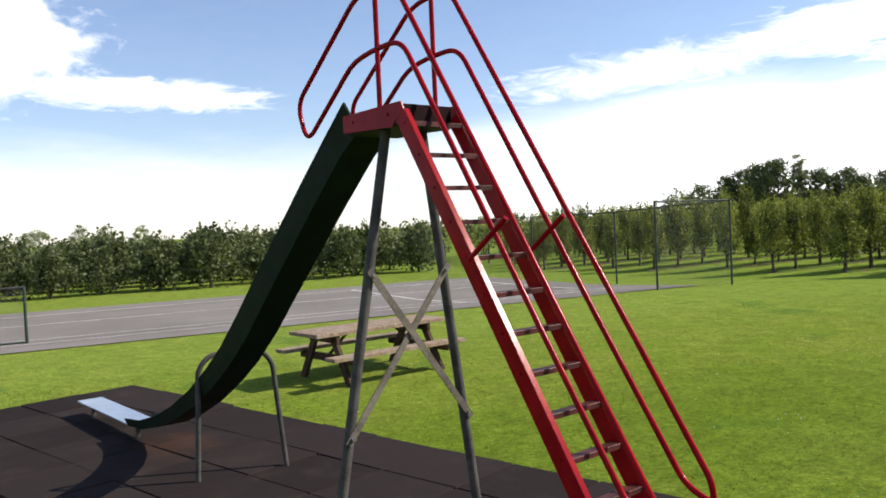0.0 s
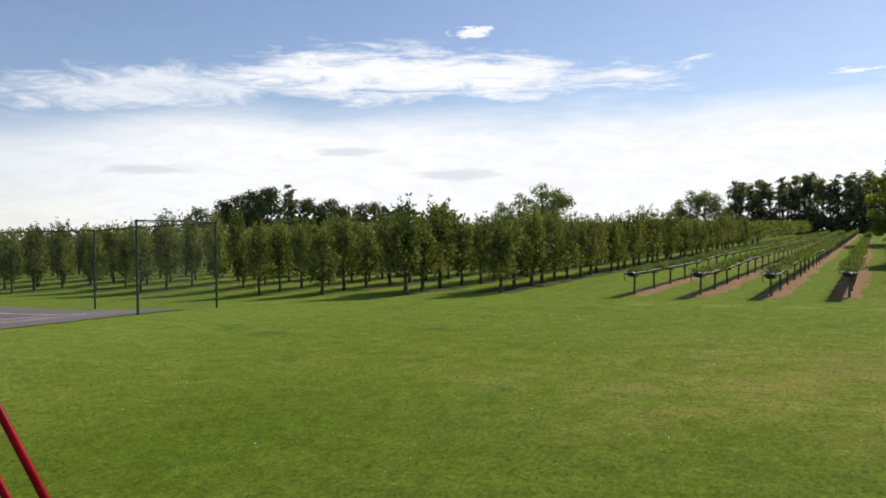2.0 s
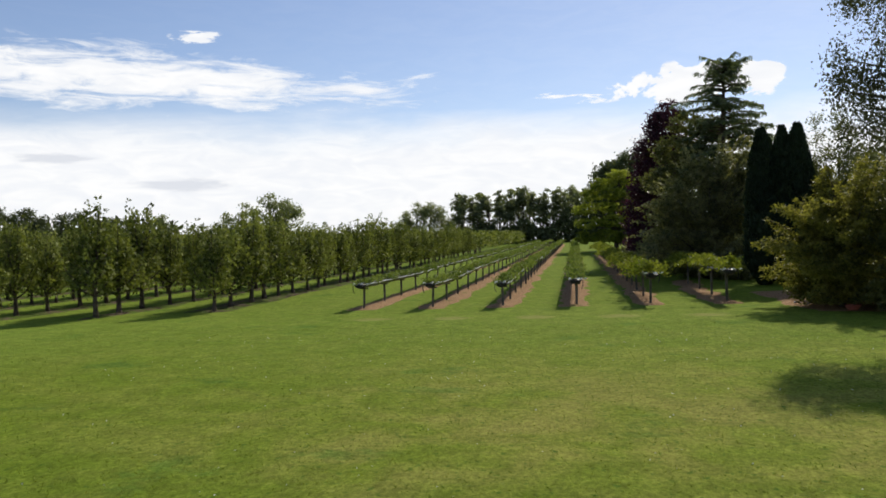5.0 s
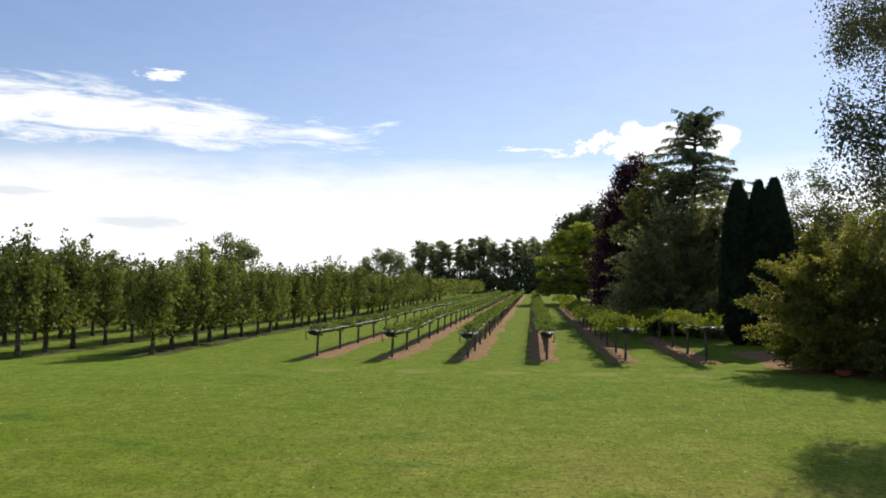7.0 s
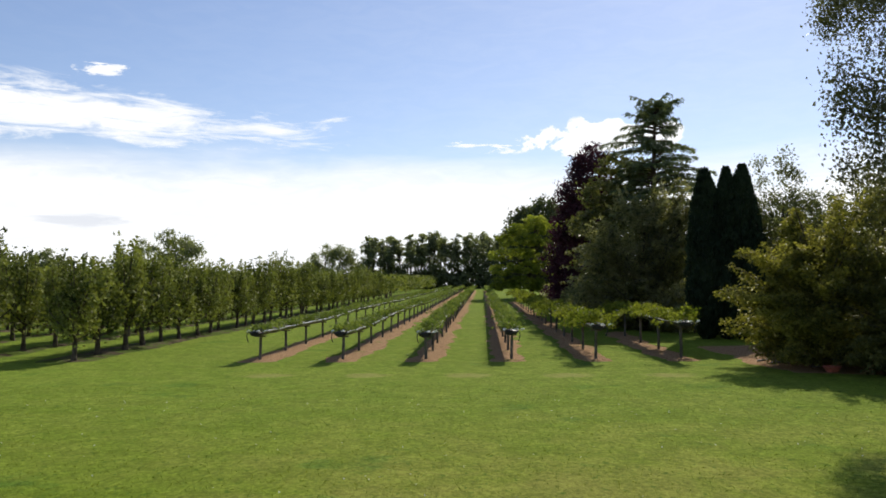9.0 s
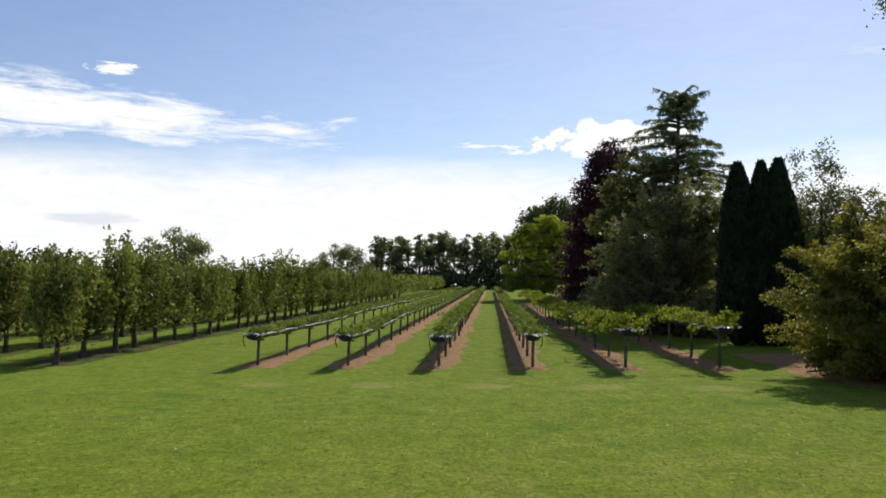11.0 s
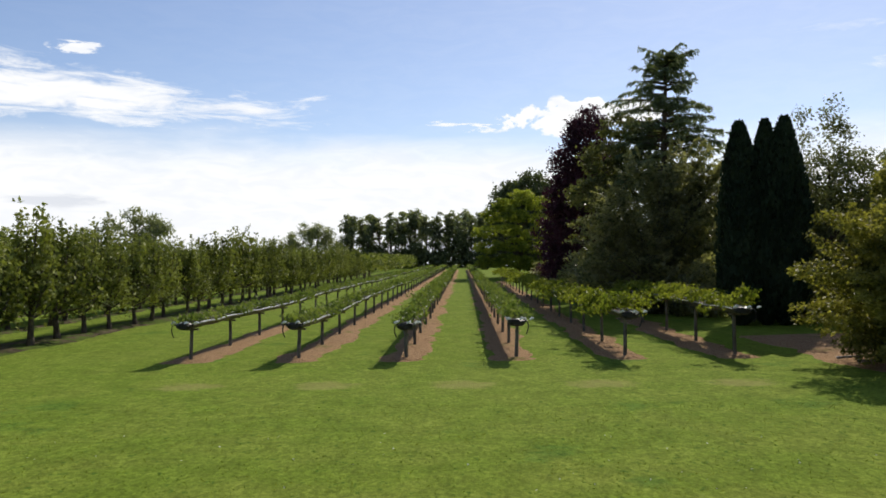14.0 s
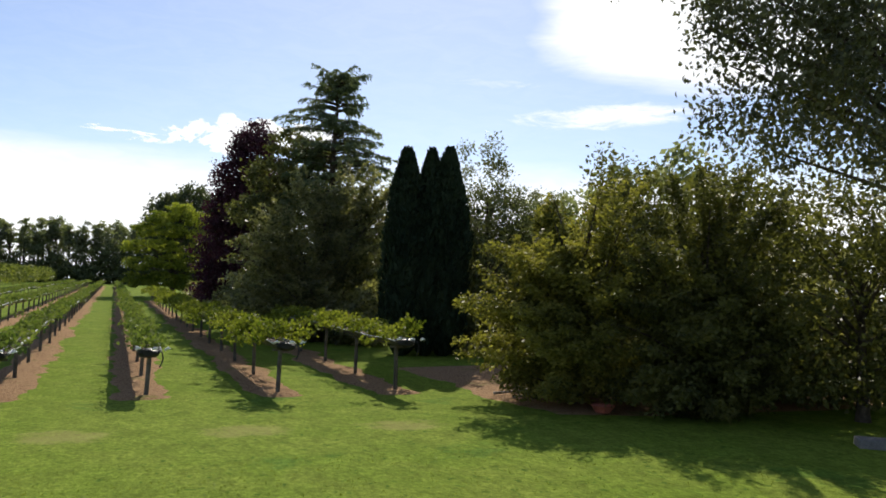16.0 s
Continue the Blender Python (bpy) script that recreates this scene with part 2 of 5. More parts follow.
def two_tone(a, b, s1=3.0, s2=30.0, relief=0.3, dist=0.01, lo=0.35, hi=0.68):
    def build(n, p):
        big, small = n.noise(p, s1, 5, 0.6), n.noise(p, s2, 4, 0.65)
        c = n.mix(n.smooth(n.math("ADD", n.math("MULTIPLY", big, 0.65), n.math("MULTIPLY", small, 0.35)), lo, hi), a, b)
        return c, small, relief, dist
    return build


def asphalt_look(n, p):
    c = n.mix(n.smooth(n.noise(p, 0.25, 5, 0.6), 0.3, 0.7), (0.155, 0.140, 0.128), (0.205, 0.186, 0.170))
    c = n.mix(n.math("MULTIPLY", n.smooth(n.noise(p, 60.0, 3, 0.7), 0.5, 0.7), 0.4), c, (0.29, 0.28, 0.27))
    c = n.mix(n.math("MULTIPLY", n.smooth(n.noise(p, 1.4, 6, 0.7), 0.56, 0.7), 0.35), c, (0.13, 0.14, 0.11))
    return c, n.noise(p, 90.0, 3, 0.7), 0.4, 0.006


def rubber_look(n, p):
    tone = n.n("ShaderNodeObjectInfo").outputs["Random"]
    c = n.mix(tone, (0.0185, 0.0140, 0.0135), (0.028, 0.0215, 0.0205))
    c = n.mix(n.math("MULTIPLY", n.smooth(n.noise(p, 1.3, 6, 0.65), 0.5, 0.72), 0.5), c, (0.046, 0.036, 0.031))
    c = n.mix(n.math("MULTIPLY", n.smooth(n.noise(p, 70.0, 3, 0.75), 0.55, 0.75), 0.5), c, (0.056, 0.048, 0.046))
    at = n.n("ShaderNodeSeparateXYZ")
    n.link(p, at.inputs[0])
    away = n.math("ADD", n.math("POWER", n.math("DIVIDE", n.math("SUBTRACT", at.outputs[0], -7.49), 0.9), 2.0), n.math("POWER", n.math("DIVIDE", n.math("SUBTRACT", at.outputs[1], -30.76), 0.5), 2.0))
    rust = n.smooth(n.math("ADD", away, n.math("MULTIPLY", n.math("SUBTRACT", n.noise(p, 4.0, 5, 0.7), 0.5), 3.5)), 1.0, -0.4)
    c = n.mix(n.math("MULTIPLY", rust, 0.45), c, (0.075, 0.034, 0.018))
    return c, n.noise(p, 120.0, 3, 0.7), 0.5, 0.004


def red_paint_look(n, p):
    c = n.mix(n.smooth(n.noise(p, 5.0, 5, 0.6), 0.3, 0.7), (0.205, 0.003, 0.008), (0.285, 0.006, 0.011))
    chips = n.smooth(n.noise(p, 34.0, 6, 0.7), 0.66, 0.72)
    c = n.mix(n.math("MULTIPLY", chips, 0.55), c, (0.16, 0.05, 0.035))
    return c, n.noise(p, 45.0, 4, 0.6), 0.12, 0.004


def soil_look(n, p):
    c = n.mix(n.smooth(n.noise(p, 5.0, 5, 0.65), 0.3, 0.7), (0.125, 0.060, 0.030), (0.270, 0.155, 0.080))
    c = n.mix(n.smooth(n.voronoi(p, 24.0), 0.25, 0.6), c, (0.36, 0.235, 0.130))
    c = n.mix(n.math("MULTIPLY", n.smooth(n.noise(p, 1.2, 5, 0.7), 0.56, 0.68), 0.55), c, (0.13, 0.16, 0.03))
    return c, n.noise(p, 28.0, 5, 0.7), 0.9, 0.05


# soil and grass tones, darkened to include the trees' shade
def duff_shade_look(n, p):
    c = n.mix(n.smooth(n.noise(p, 2.2, 5, 0.65), 0.35, 0.65), (0.062, 0.050, 0.034), (0.130, 0.102, 0.066))
    c = n.mix(n.smooth(n.noise(p, 0.9, 5, 0.7), 0.42, 0.56), c, (0.078, 0.112, 0.022))
    return c, n.noise(p, 22.0, 5, 0.7), 0.8, 0.04


def timber_look(n, p):
    g = n.noise(p, 7.0, 6, 0.7, 1.2)
    c = n.mix(n.smooth(g, 0.32, 0.7), (0.150, 0.100, 0.065), (0.32, 0.245, 0.175))
    c = n.mix(n.math("MULTIPLY", n.smooth(n.noise(p, 2.2, 4, 0.6), 0.52, 0.7), 0.5), c, (0.27, 0.25, 0.21))
    return c, g, 0.35, 0.006


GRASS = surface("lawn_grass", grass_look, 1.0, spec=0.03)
ASPHALT = surface("worn_asphalt", asphalt_look, 1.0, spec=0.05)
LINE = surface("faded_line_paint", two_tone((0.55, 0.54, 0.51), (0.72, 0.71, 0.68), 2.0, 40.0), 0.8)
RUBBER = surface("black_rubber", rubber_look, 0.95, spec=0.04)
RED = surface("red_gloss_paint", red_paint_look, 0.20, spec=0.07)
STEEL = surface("galvanised_steel", two_tone((0.040, 0.038, 0.036), (0.088, 0.084, 0.078), 6.0, 60.0, 0.15, 0.003), 0.7, spec=0.12)
SHINY = surface("polished_steel", two_tone((0.66, 0.68, 0.70), (0.80, 0.81, 0.82), 5.0, 80.0, 0.06, 0.002), 0.28, metal=1.0)
GREEN = surface("dark_green_paint", two_tone((0.004, 0.011, 0.006), (0.008, 0.018, 0.010), 4.0, 40.0, 0.15, 0.003), 0.6, spec=0.10)
FENCE = surface("green_coated_steel", two_tone((0.016, 0.030, 0.022), (0.034, 0.052, 0.040), 4.0, 40.0, 0.1, 0.003), 0.55)
WIRE = surface("fence_wire", two_tone((0.10, 0.12, 0.105), (0.17, 0.18, 0.16), 4.0, 40.0, 0.1, 0.002), 0.55)
TIMBER = surface("weathered_timber", timber_look, 0.8, spec=0.25)
DARK_TIMBER = surface("dark_timber", two_tone((0.036, 0.020, 0.013), (0.085, 0.050, 0.033), 5.0, 40.0, 0.35, 0.006), 0.85, spec=0.2)
MAROON = surface("dark_maroon", two_tone((0.007, 0.0015, 0.002), (0.016, 0.003, 0.004), 6.0, 40.0, 0.15, 0.003), 0.6, spec=0.05)
# rung colour: worn paint, darkened further for the shade on the rungs
RUNG = surface("worn_shade_dark_rung", two_tone((0.035, 0.014, 0.013), (0.105, 0.026, 0.024), 8.0, 60.0, 0.2, 0.003), 0.5, spec=0.15)
POST = surface("treated_post", two_tone((0.070, 0.062, 0.050), (0.175, 0.155, 0.130), 4.0, 45.0, 0.3, 0.005), 0.85, spec=0.2)
SOIL = surface("bark_mulch", soil_look, 1.0, spec=0.04)
DUFF_SHADE = surface("orchard_soil_and_shade", duff_shade_look, 1.0, spec=0.03)
BARK = surface("tree_bark", two_tone((0.045, 0.035, 0.026), (0.13, 0.105, 0.08), 5.0, 26.0, 0.8, 0.03), 0.95, spec=0.15)
PALE_BARK = surface("pale_bark", two_tone((0.10, 0.085, 0.07), (0.46, 0.44, 0.40), 5.0, 18.0, 0.5, 0.02), 0.85, spec=0.2)
PLASTIC = surface("black_plastic", two_tone((0.010, 0.010, 0.010), (0.024, 0.024, 0.025), 6.0, 50.0, 0.2, 0.004), 0.45, spec=0.25)
FILM = surface("grey_plastic_film", two_tone((0.30, 0.31, 0.32), (0.55, 0.56, 0.57), 3.0, 22.0, 0.5, 0.012), 0.3, spec=0.5)
WHITE = surface("white_plastic", two_tone((0.70, 0.70, 0.69), (0.80, 0.80, 0.79), 6.0, 50.0, 0.1, 0.002), 0.4)
CLAY = surface("terracotta", two_tone((0.33, 0.085, 0.055), (0.45, 0.14, 0.09), 8.0, 50.0, 0.2, 0.004), 0.8)
STONE = surface("pale_stone", two_tone((0.14, 0.135, 0.125), (0.24, 0.23, 0.21), 5.0, 40.0, 0.4, 0.01), 0.95, spec=0.1)
APPLE = leaf_material("apple_leaves", (0.030, 0.046, 0.013), (0.280, 0.305, 0.080), 0.10, 0.24)
APPLE_GREY = leaf_material("old_apple_leaves", (0.036, 0.050, 0.021), (0.125, 0.146, 0.060), 0.30, 0.24)
BERRY = leaf_material("strawberry_leaves", (0.070, 0.112, 0.026), (0.205, 0.245, 0.072), 0.06, 0.38)
VINE = leaf_material("vine_leaves", (0.062, 0.094, 0.014), (0.250, 0.268, 0.048), 0.06, 0.42)
NEEDLE = leaf_material("conifer_needles", (0.070, 0.100, 0.066), (0.190, 0.220, 0.135), 0.25, 0.50)
CYPRESS = leaf_material("cypress_leaves", (0.015, 0.026, 0.016), (0.038, 0.056, 0.030), 0.06, 0.08)
PURPLE = leaf_material("purple_beech_leaves", (0.028, 0.012, 0.019), (0.085, 0.032, 0.044), 0.3, 0.25, (1.15, 0.8, 0.9))
LIME = leaf_material("bright_green_leaves", (0.070, 0.105, 0.018), (0.370, 0.400, 0.070), 0.15, 0.48, scale=0.45)
MIXED = leaf_material("mixed_green_leaves", (0.052, 0.062, 0.032), (0.330, 0.315, 0.165), 0.6, 0.55, scale=1.3)
# darker counterpart of the golden leaves, shade put into the colour
SHADY = leaf_material("shade_dark_leaves", (0.034, 0.042, 0.016), (0.190, 0.188, 0.058), 0.2, 0.36, scale=1.5)
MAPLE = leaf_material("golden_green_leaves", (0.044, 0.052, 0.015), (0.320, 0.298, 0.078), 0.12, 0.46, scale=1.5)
BIRCH = leaf_material("grey_green_leaves", (0.034, 0.042, 0.022), (0.140, 0.142, 0.072), 0.40, 0.30, scale=1.2)
# far leaf colour raised and greyed to stand in for distance haze
WOODS = leaf_material("hazed_wood_leaves", (0.100, 0.120, 0.080), (0.260, 0.280, 0.180), 0.2, 0.54, scale=0.25)
OLIVE = leaf_material("olive_green_leaves", (0.034, 0.044, 0.020), (0.180, 0.182, 0.070), 0.2, 0.38, scale=1.2)
HOLM = leaf_material("holm_oak_leaves", (0.040, 0.054, 0.026), (0.120, 0.142, 0.066), 0.25, 0.25, scale=0.6)
WHIPPY = leaf_material("pale_shoot_leaves", (0.042, 0.056, 0.026), (0.185, 0.198, 0.095), 0.3, 0.40, scale=1.4)
TUFT = leaf_material("grass_blades", (0.060, 0.105, 0.012), (0.215, 0.245, 0.042), 0.1, 0.4)
DAISY = surface("daisy_white", two_tone((0.62, 0.62, 0.55), (0.75, 0.75, 0.68), 6.0, 50.0), 0.7)


# ---- shapes ----
class Shape:
    """Gathers vertices and faces of one mesh."""

    def __init__(self):
        self.v, self.f, self.smooth = [], [], []

    def add(self, verts, faces, smooth=False):
        k = len(self.v)
        self.v += [tuple(p) for p in verts]
        self.f += [tuple(i + k for i in f) for f in faces]
        self.smooth += [smooth] * len(faces)
        return self

    def box(self, x0, x1, y0, y1, z0, z1, m=None, bevel=0.0):
        """A box with chamfered upright and top edges."""
        b = min(bevel, 0.49 * min(x1 - x0, y1 - y0), 0.9 * (z1 - z0))
        if b <= 0:
            vs = [(x, y, z) for z in (z0, z1) for x, y in ((x0, y0), (x1, y0), (x1, y1), (x0, y1))]
            fs = [(3, 2, 1, 0), (4, 5, 6, 7), (0, 1, 5, 4), (1, 2, 6, 5), (2, 3, 7, 6), (3, 0, 4, 7)]
        else:
            ring = lambda i, z: [(x0 + b + i, y0 + i, z), (x1 - b - i, y0 + i, z), (x1 - i, y0 + b + i, z), (x1 - i, y1 - b - i, z),
                                 (x1 - b - i, y1 - i, z), (x0 + b + i, y1 - i, z), (x0 + i, y1 - b - i, z), (x0 + i, y0 + b + i, z)]
            vs = ring(0, z0) + ring(0, z1 - b) + ring(b * 0.7, z1)
            fs = [tuple(range(7, -1, -1)), tuple(range(16, 24))]
            for r in (0, 8):
                fs += [(r + i, r + (i + 1) % 8, r + 8 + (i + 1) % 8, r + 8 + i) for i in range(8)]
        return self.add([m @ Vector(p) for p in vs] if m else vs, fs)

    def tube(self, points, radii, sides=8, caps=True, smooth=True):
        """A round bar along points; radii a number or one for each point."""
        pts = [Vector(p) for p in points]
        radii = [radii] * len(pts) if isinstance(radii, (int, float)) else radii
        verts, faces, side = [], [], None
        for i, p in enumerate(pts):
            d = (pts[min(i + 1, len(pts) - 1)] - pts[max(i - 1, 0)]).normalized()
            if side is None:
                side = d.cross(Vector((0.0, 0.0, 1.0)) if abs(d.z) < 0.9 else Vector((1.0, 0.0, 0.0))).normalized()
            side = (side - d * side.dot(d)).normalized()
            up = d.cross(side)
            verts += [p + radii[i] * (math.cos(a) * side + math.sin(a) * up) for a in (2 * math.pi * k / sides for k in range(sides))]
        for i in range(len(pts) - 1):
            faces += [(i * sides + k, i * sides + (k + 1) % sides, (i + 1) * sides + (k + 1) % sides, (i + 1) * sides + k) for k in range(sides)]
        self.add(verts, faces, smooth)
        if caps:
            n = len(pts) * sides
            self.add(verts[:sides], [tuple(range(sides - 1, -1, -1))])
            self.add(verts[n - sides:n], [tuple(range(sides))])
        return self

    def sweep(self, profile, path, closed=True):
        """profile (across, up) carried along path of (u, z) in the plane of u and z."""
        n, verts, faces = len(profile), [], []
        for i, (u, z) in enumerate(path):
            a, b = path[max(i - 1, 0)], path[min(i + 1, len(path) - 1)]
            d = Vector((b[0] - a[0], b[1] - a[1])).normalized()
            nu, nz = -d.y, d.x
            if nz < 0:
                nu, nz = -nu, -nz
            verts += [(u + nu * q, p, z + nz * q) for p, q in profile]
        for i in range(len(path) - 1):
            for k in range(n if closed else n - 1):
                faces.append((i * n + k, i * n + (k + 1) % n, (i + 1) * n + (k + 1) % n, (i + 1) * n + k))
        self.add(verts, faces)
        if closed:
            self.add(verts[:n], [tuple(range(n))])
            self.add(verts[-n:], [tuple(range(n))])
        return self

    def mesh(self, name, material):
        me = bpy.data.meshes.new(name)
        me.from_pydata(self.v, [], self.f)
        me.polygons.foreach_set("use_smooth", self.smooth)
        me.materials.append(material)
        me.update()
        return me


def part(name, shape, material, parent=None, label=""):
    """Links a Shape or a mesh as one object, under a thing or a part."""
    me = shape.mesh(name, material) if isinstance(shape, Shape) else shape
    ob = new(name, me)
    ob.parent = parent
    return tagged(ob, label)


def thing(name, m, label, category, group="", kind=""):
    ob = new(name)
    ob.matrix_world = m
    ob.empty_display_size = 0.2
    return tagged(ob, label, category, group, kind)


def soft_step(v, lo, hi):
    t = np.clip((v - lo) / (hi - lo), 0.0, 1.0)
    return t * t * (3 - 2 * t)


def ground_z(x, y):
    """The height of the ground: level lawn, a slow rise along the rows, a slight fall across them, a dip towards the court."""
    rise = 0.0092 * np.maximum(0.0, np.asarray(y, float) - 2.0)
    rise = np.minimum(rise, 2.2)
    dip = -0.25 * soft_step(-np.asarray(x, float), 17.0, 25.0) * soft_step(-np.asarray(y, float), -4.0, 6.0)
    tilt = 0.011 * np.clip(np.asarray(x, float), -14.0, 12.0) * soft_step(np.asarray(y, float), -15.0, -3.0)
    return rise + dip + tilt


def gz(x, y):
    return float(ground_z(x, y))


def sheet(name, xs, ys, lift, material, parent=None, keep=None):
    """A sheet that follows the ground, over the grid of xs and ys."""
    xs, ys = np.asarray(xs, float), np.asarray(ys, float)
    gx, gy = np.meshgrid(xs, ys)
    verts = np.stack([gx, gy, ground_z(gx, gy) + lift], -1).reshape(-1, 3)
    nx = len(xs)
    faces = [(j * nx + i, j * nx + i + 1, (j + 1) * nx + i + 1, (j + 1) * nx + i) for j in range(len(ys) - 1) for i in range(nx - 1)]
    me = bpy.data.meshes.new(name)
    me.from_pydata(verts.tolist(), [], faces)
    me.polygons.foreach_set("use_smooth", [True] * len(faces))
    me.materials.append(material)
    ob = new(name, me)
    ob.parent = parent
    return ob


# ---- leaves and trees ----
def leaf_mesh(name, centres, size, material, rng, droop=0.3, spread=0.35, slim=0.55, aim=None):
    """One mesh of many folded leaves, each a small kite of four corners; aim: a way for each leaf."""
    n = len(centres)
    d = rng.normal(size=(n, 3)) if aim is None else aim + rng.normal(size=(n, 3)) * spread
    d[:, 2] -= droop
    d /= np.linalg.norm(d, axis=1, keepdims=True) + 1e-9
    o = rng.normal(size=(n, 3))
    s = np.cross(d, o)
    s /= np.linalg.norm(s, axis=1, keepdims=True) + 1e-9
    up = np.cross(s, d)
    ln = size * rng.uniform(0.6, 1.35, (n, 1))
    v = np.empty((n, 4, 3))
    v[:, 0] = centres - d * ln * 0.5
    v[:, 1] = centres + s * ln * slim * 0.5 + up * ln * 0.10
    v[:, 2] = centres + d * ln * 0.5 - up * ln * 0.06
    v[:, 3] = centres - s * ln * slim * 0.5 + up * ln * 0.10
    me = bpy.data.meshes.new(name)
    me.vertices.add(4 * n)
    me.vertices.foreach_set("co", v.ravel())
    me.loops.add(4 * n)
    me.loops.foreach_set("vertex_index", np.arange(4 * n))
    me.polygons.add(n)
    me.polygons.foreach_set("loop_start", np.arange(0, 4 * n, 4))
    me.polygons.foreach_set("loop_total", np.full(n, 4))
    me.materials.append(material)
    me.update(calc_edges=True)
    return me


def clumps(blobs, count, rng, inside=0.35):
    """Clump centres on and in blobs (x, y, z, rx, ry, rz, weight)."""
    wts = np.array([b[6] if len(b) > 6 else b[3] * b[4] + b[4] * b[5] for b in blobs], float)
    which = rng.choice(len(blobs), count, p=wts / wts.sum())
    b = np.array([q[:6] for q in blobs], float)[which]
    d = rng.normal(size=(count, 3))
    d /= np.linalg.norm(d, axis=1, keepdims=True)
    r = 1.0 - inside * rng.random((count, 1)) ** 1.5
    wob = 1.0 + 0.09 * rng.normal(size=(count, 1))
    return b[:, :3] + d * b[:, 3:] * r * wob


def crown_points(blobs, n_clump, per, clump_r, rng, inside=0.35, flat=0.7):
    c = clumps(blobs, n_clump, rng, inside)
    p = np.repeat(c, per, 0)
    return c, p + rng.normal(size=p.shape) * clump_r * np.array([1, 1, flat])


def wood_shape(height, r0, limbs, rng, lean=(0.0, 0.0), sides=7):
    """A tapered, slightly bent trunk with limbs to the given ends."""
    s = Shape()
    steps = 7
    bend = rng.normal(size=2) * height * 0.02
    spine = []
    for i in range(steps + 1):
        t = i / steps
        spine.append(Vector((lean[0] * t + bend[0] * math.sin(3.1 * t), lean[1] * t + bend[1] * math.sin(2.3 * t), height * t - (0.08 if i == 0 else 0))))
    s.tube(spine, [r0 * (1.35 if i == 0 else 1.0 - 0.72 * i / steps) for i in range(steps + 1)], sides)
    for end in limbs:
        e = Vector(end)
        t = min(0.95, max(0.3, (e.z / height) * 0.62))
        k = t * steps
        a = spine[int(k)].lerp(spine[min(int(k) + 1, steps)], k - int(k))
        mid = a.lerp(e, 0.5) + Vector((0, 0, 0.10 * (e - a).length))
        rr = r0 * (1 - 0.7 * t) * 0.55
        s.tube([a, a.lerp(mid, 0.5) + Vector((0, 0, 0.02)), mid, e], [rr, rr * 0.75, rr * 0.5, rr * 0.18], 5, caps=False)
    return s


def tree_meshes(height, trunk, r0, blobs, n_clump, per, clump_r, leaf, material, bark, seed, n_limb=12, inside=0.45, droop=0.3, slim=0.55, flat=0.7):
    rng = np.random.default_rng(seed)
    c, p = crown_points(blobs, n_clump, per, clump_r, rng, inside, flat)
    limbs = c[rng.permutation(len(c))[:n_limb]]
    wood = wood_shape(trunk, r0, [tuple(q) for q in limbs], rng).mesh("trunk", bark)
    return wood, leaf_mesh("crown", p, leaf, material, rng, droop, slim=slim)


def spray_meshes(trunk, r0, blobs, n_spray, per, leaf, material, bark, seed, arch=0.22, wide=0.10, hang=0.0, slim=0.5, n_limb=60, root=0.5):
    """A crown of arching sprays: each a thin bough from the stem to the crown's rim, leaved along its outer part."""
    rng = np.random.default_rng(seed)
    end = clumps(blobs, n_spray, rng, 0.6)
    a = end * np.array([0.22, 0.22, 1.0])
    a[:, 2] = end[:, 2] * rng.uniform(root - 0.12, root + 0.2, n_spray)
    span = np.linalg.norm(end - a, axis=1, keepdims=True)
    mid = a + (end - a) * 0.55 + np.array([0, 0, 1.0]) * arch * span
    t = 0.30 + 0.74 * rng.random((n_spray, per, 1)) ** 0.8
    q = (1 - t) ** 2 * a[:, None] + 2 * t * (1 - t) * mid[:, None] + t ** 2 * end[:, None]
    d = 2 * (1 - t) * (mid - a)[:, None] + 2 * t * (end - mid)[:, None]
    d /= np.linalg.norm(d, axis=2, keepdims=True) + 1e-9
    side = np.cross(d, np.array([0, 0, 1.0]))
    side /= np.linalg.norm(side, axis=2, keepdims=True) + 1e-9
    s = rng.normal(size=t.shape)
    drop = hang * rng.random(t.shape) ** 1.5
    q = q + side * s * wide * (1.25 - 0.6 * t) + rng.normal(size=q.shape) * 0.03 - drop * np.array([0, 0, 1.0])
    aim = d * 0.5 + side * np.sign(s) * 0.8
    wood = wood_shape(trunk, r0, [], rng)
    for i in rng.permutation(n_spray)[:n_limb]:
        pts = [tuple((1 - u) ** 2 * a[i] + 2 * u * (1 - u) * mid[i] + u ** 2 * end[i]) for u in (0, 0.33, 0.66, 1.0)]
        wood.tube(pts, [r0 * 0.28, r0 * 0.2, r0 * 0.12, 0.004], 5, caps=False)
    return wood.mesh("trunk", bark), leaf_mesh("crown", q.reshape(-1, 3), leaf, material, rng, 0.15 + hang * 0.6, 0.5, slim, aim.reshape(-1, 3))


def plant_tree(name, x, y, meshes, label, category="tree", group="", turn=0.0, scale=1.0, tall=1.0):
    ob = thing(name, pose(x, y, gz(x, y) - 0.02, 0, 0, turn) @ Matrix.Diagonal((scale, scale, scale * tall, 1)), label, category, group)
    part("trunk", meshes[0], None, ob)
    part("crown", meshes[1], None, ob)
    return ob


# ---- ground ----
axis_x = np.concatenate([np.linspace(-900, -120, 14), np.linspace(-100, -45, 12), np.linspace(-42, 24, 67), np.linspace(30, 110, 12), np.linspace(150, 900, 12)])
axis_y = np.concatenate([np.linspace(-700, -90, 10), np.linspace(-75, -42, 8), np.linspace(-40, 30, 71), np.linspace(36, 260, 40), np.linspace(320, 1100, 10)])
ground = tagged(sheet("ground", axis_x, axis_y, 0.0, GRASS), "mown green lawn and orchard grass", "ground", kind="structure")

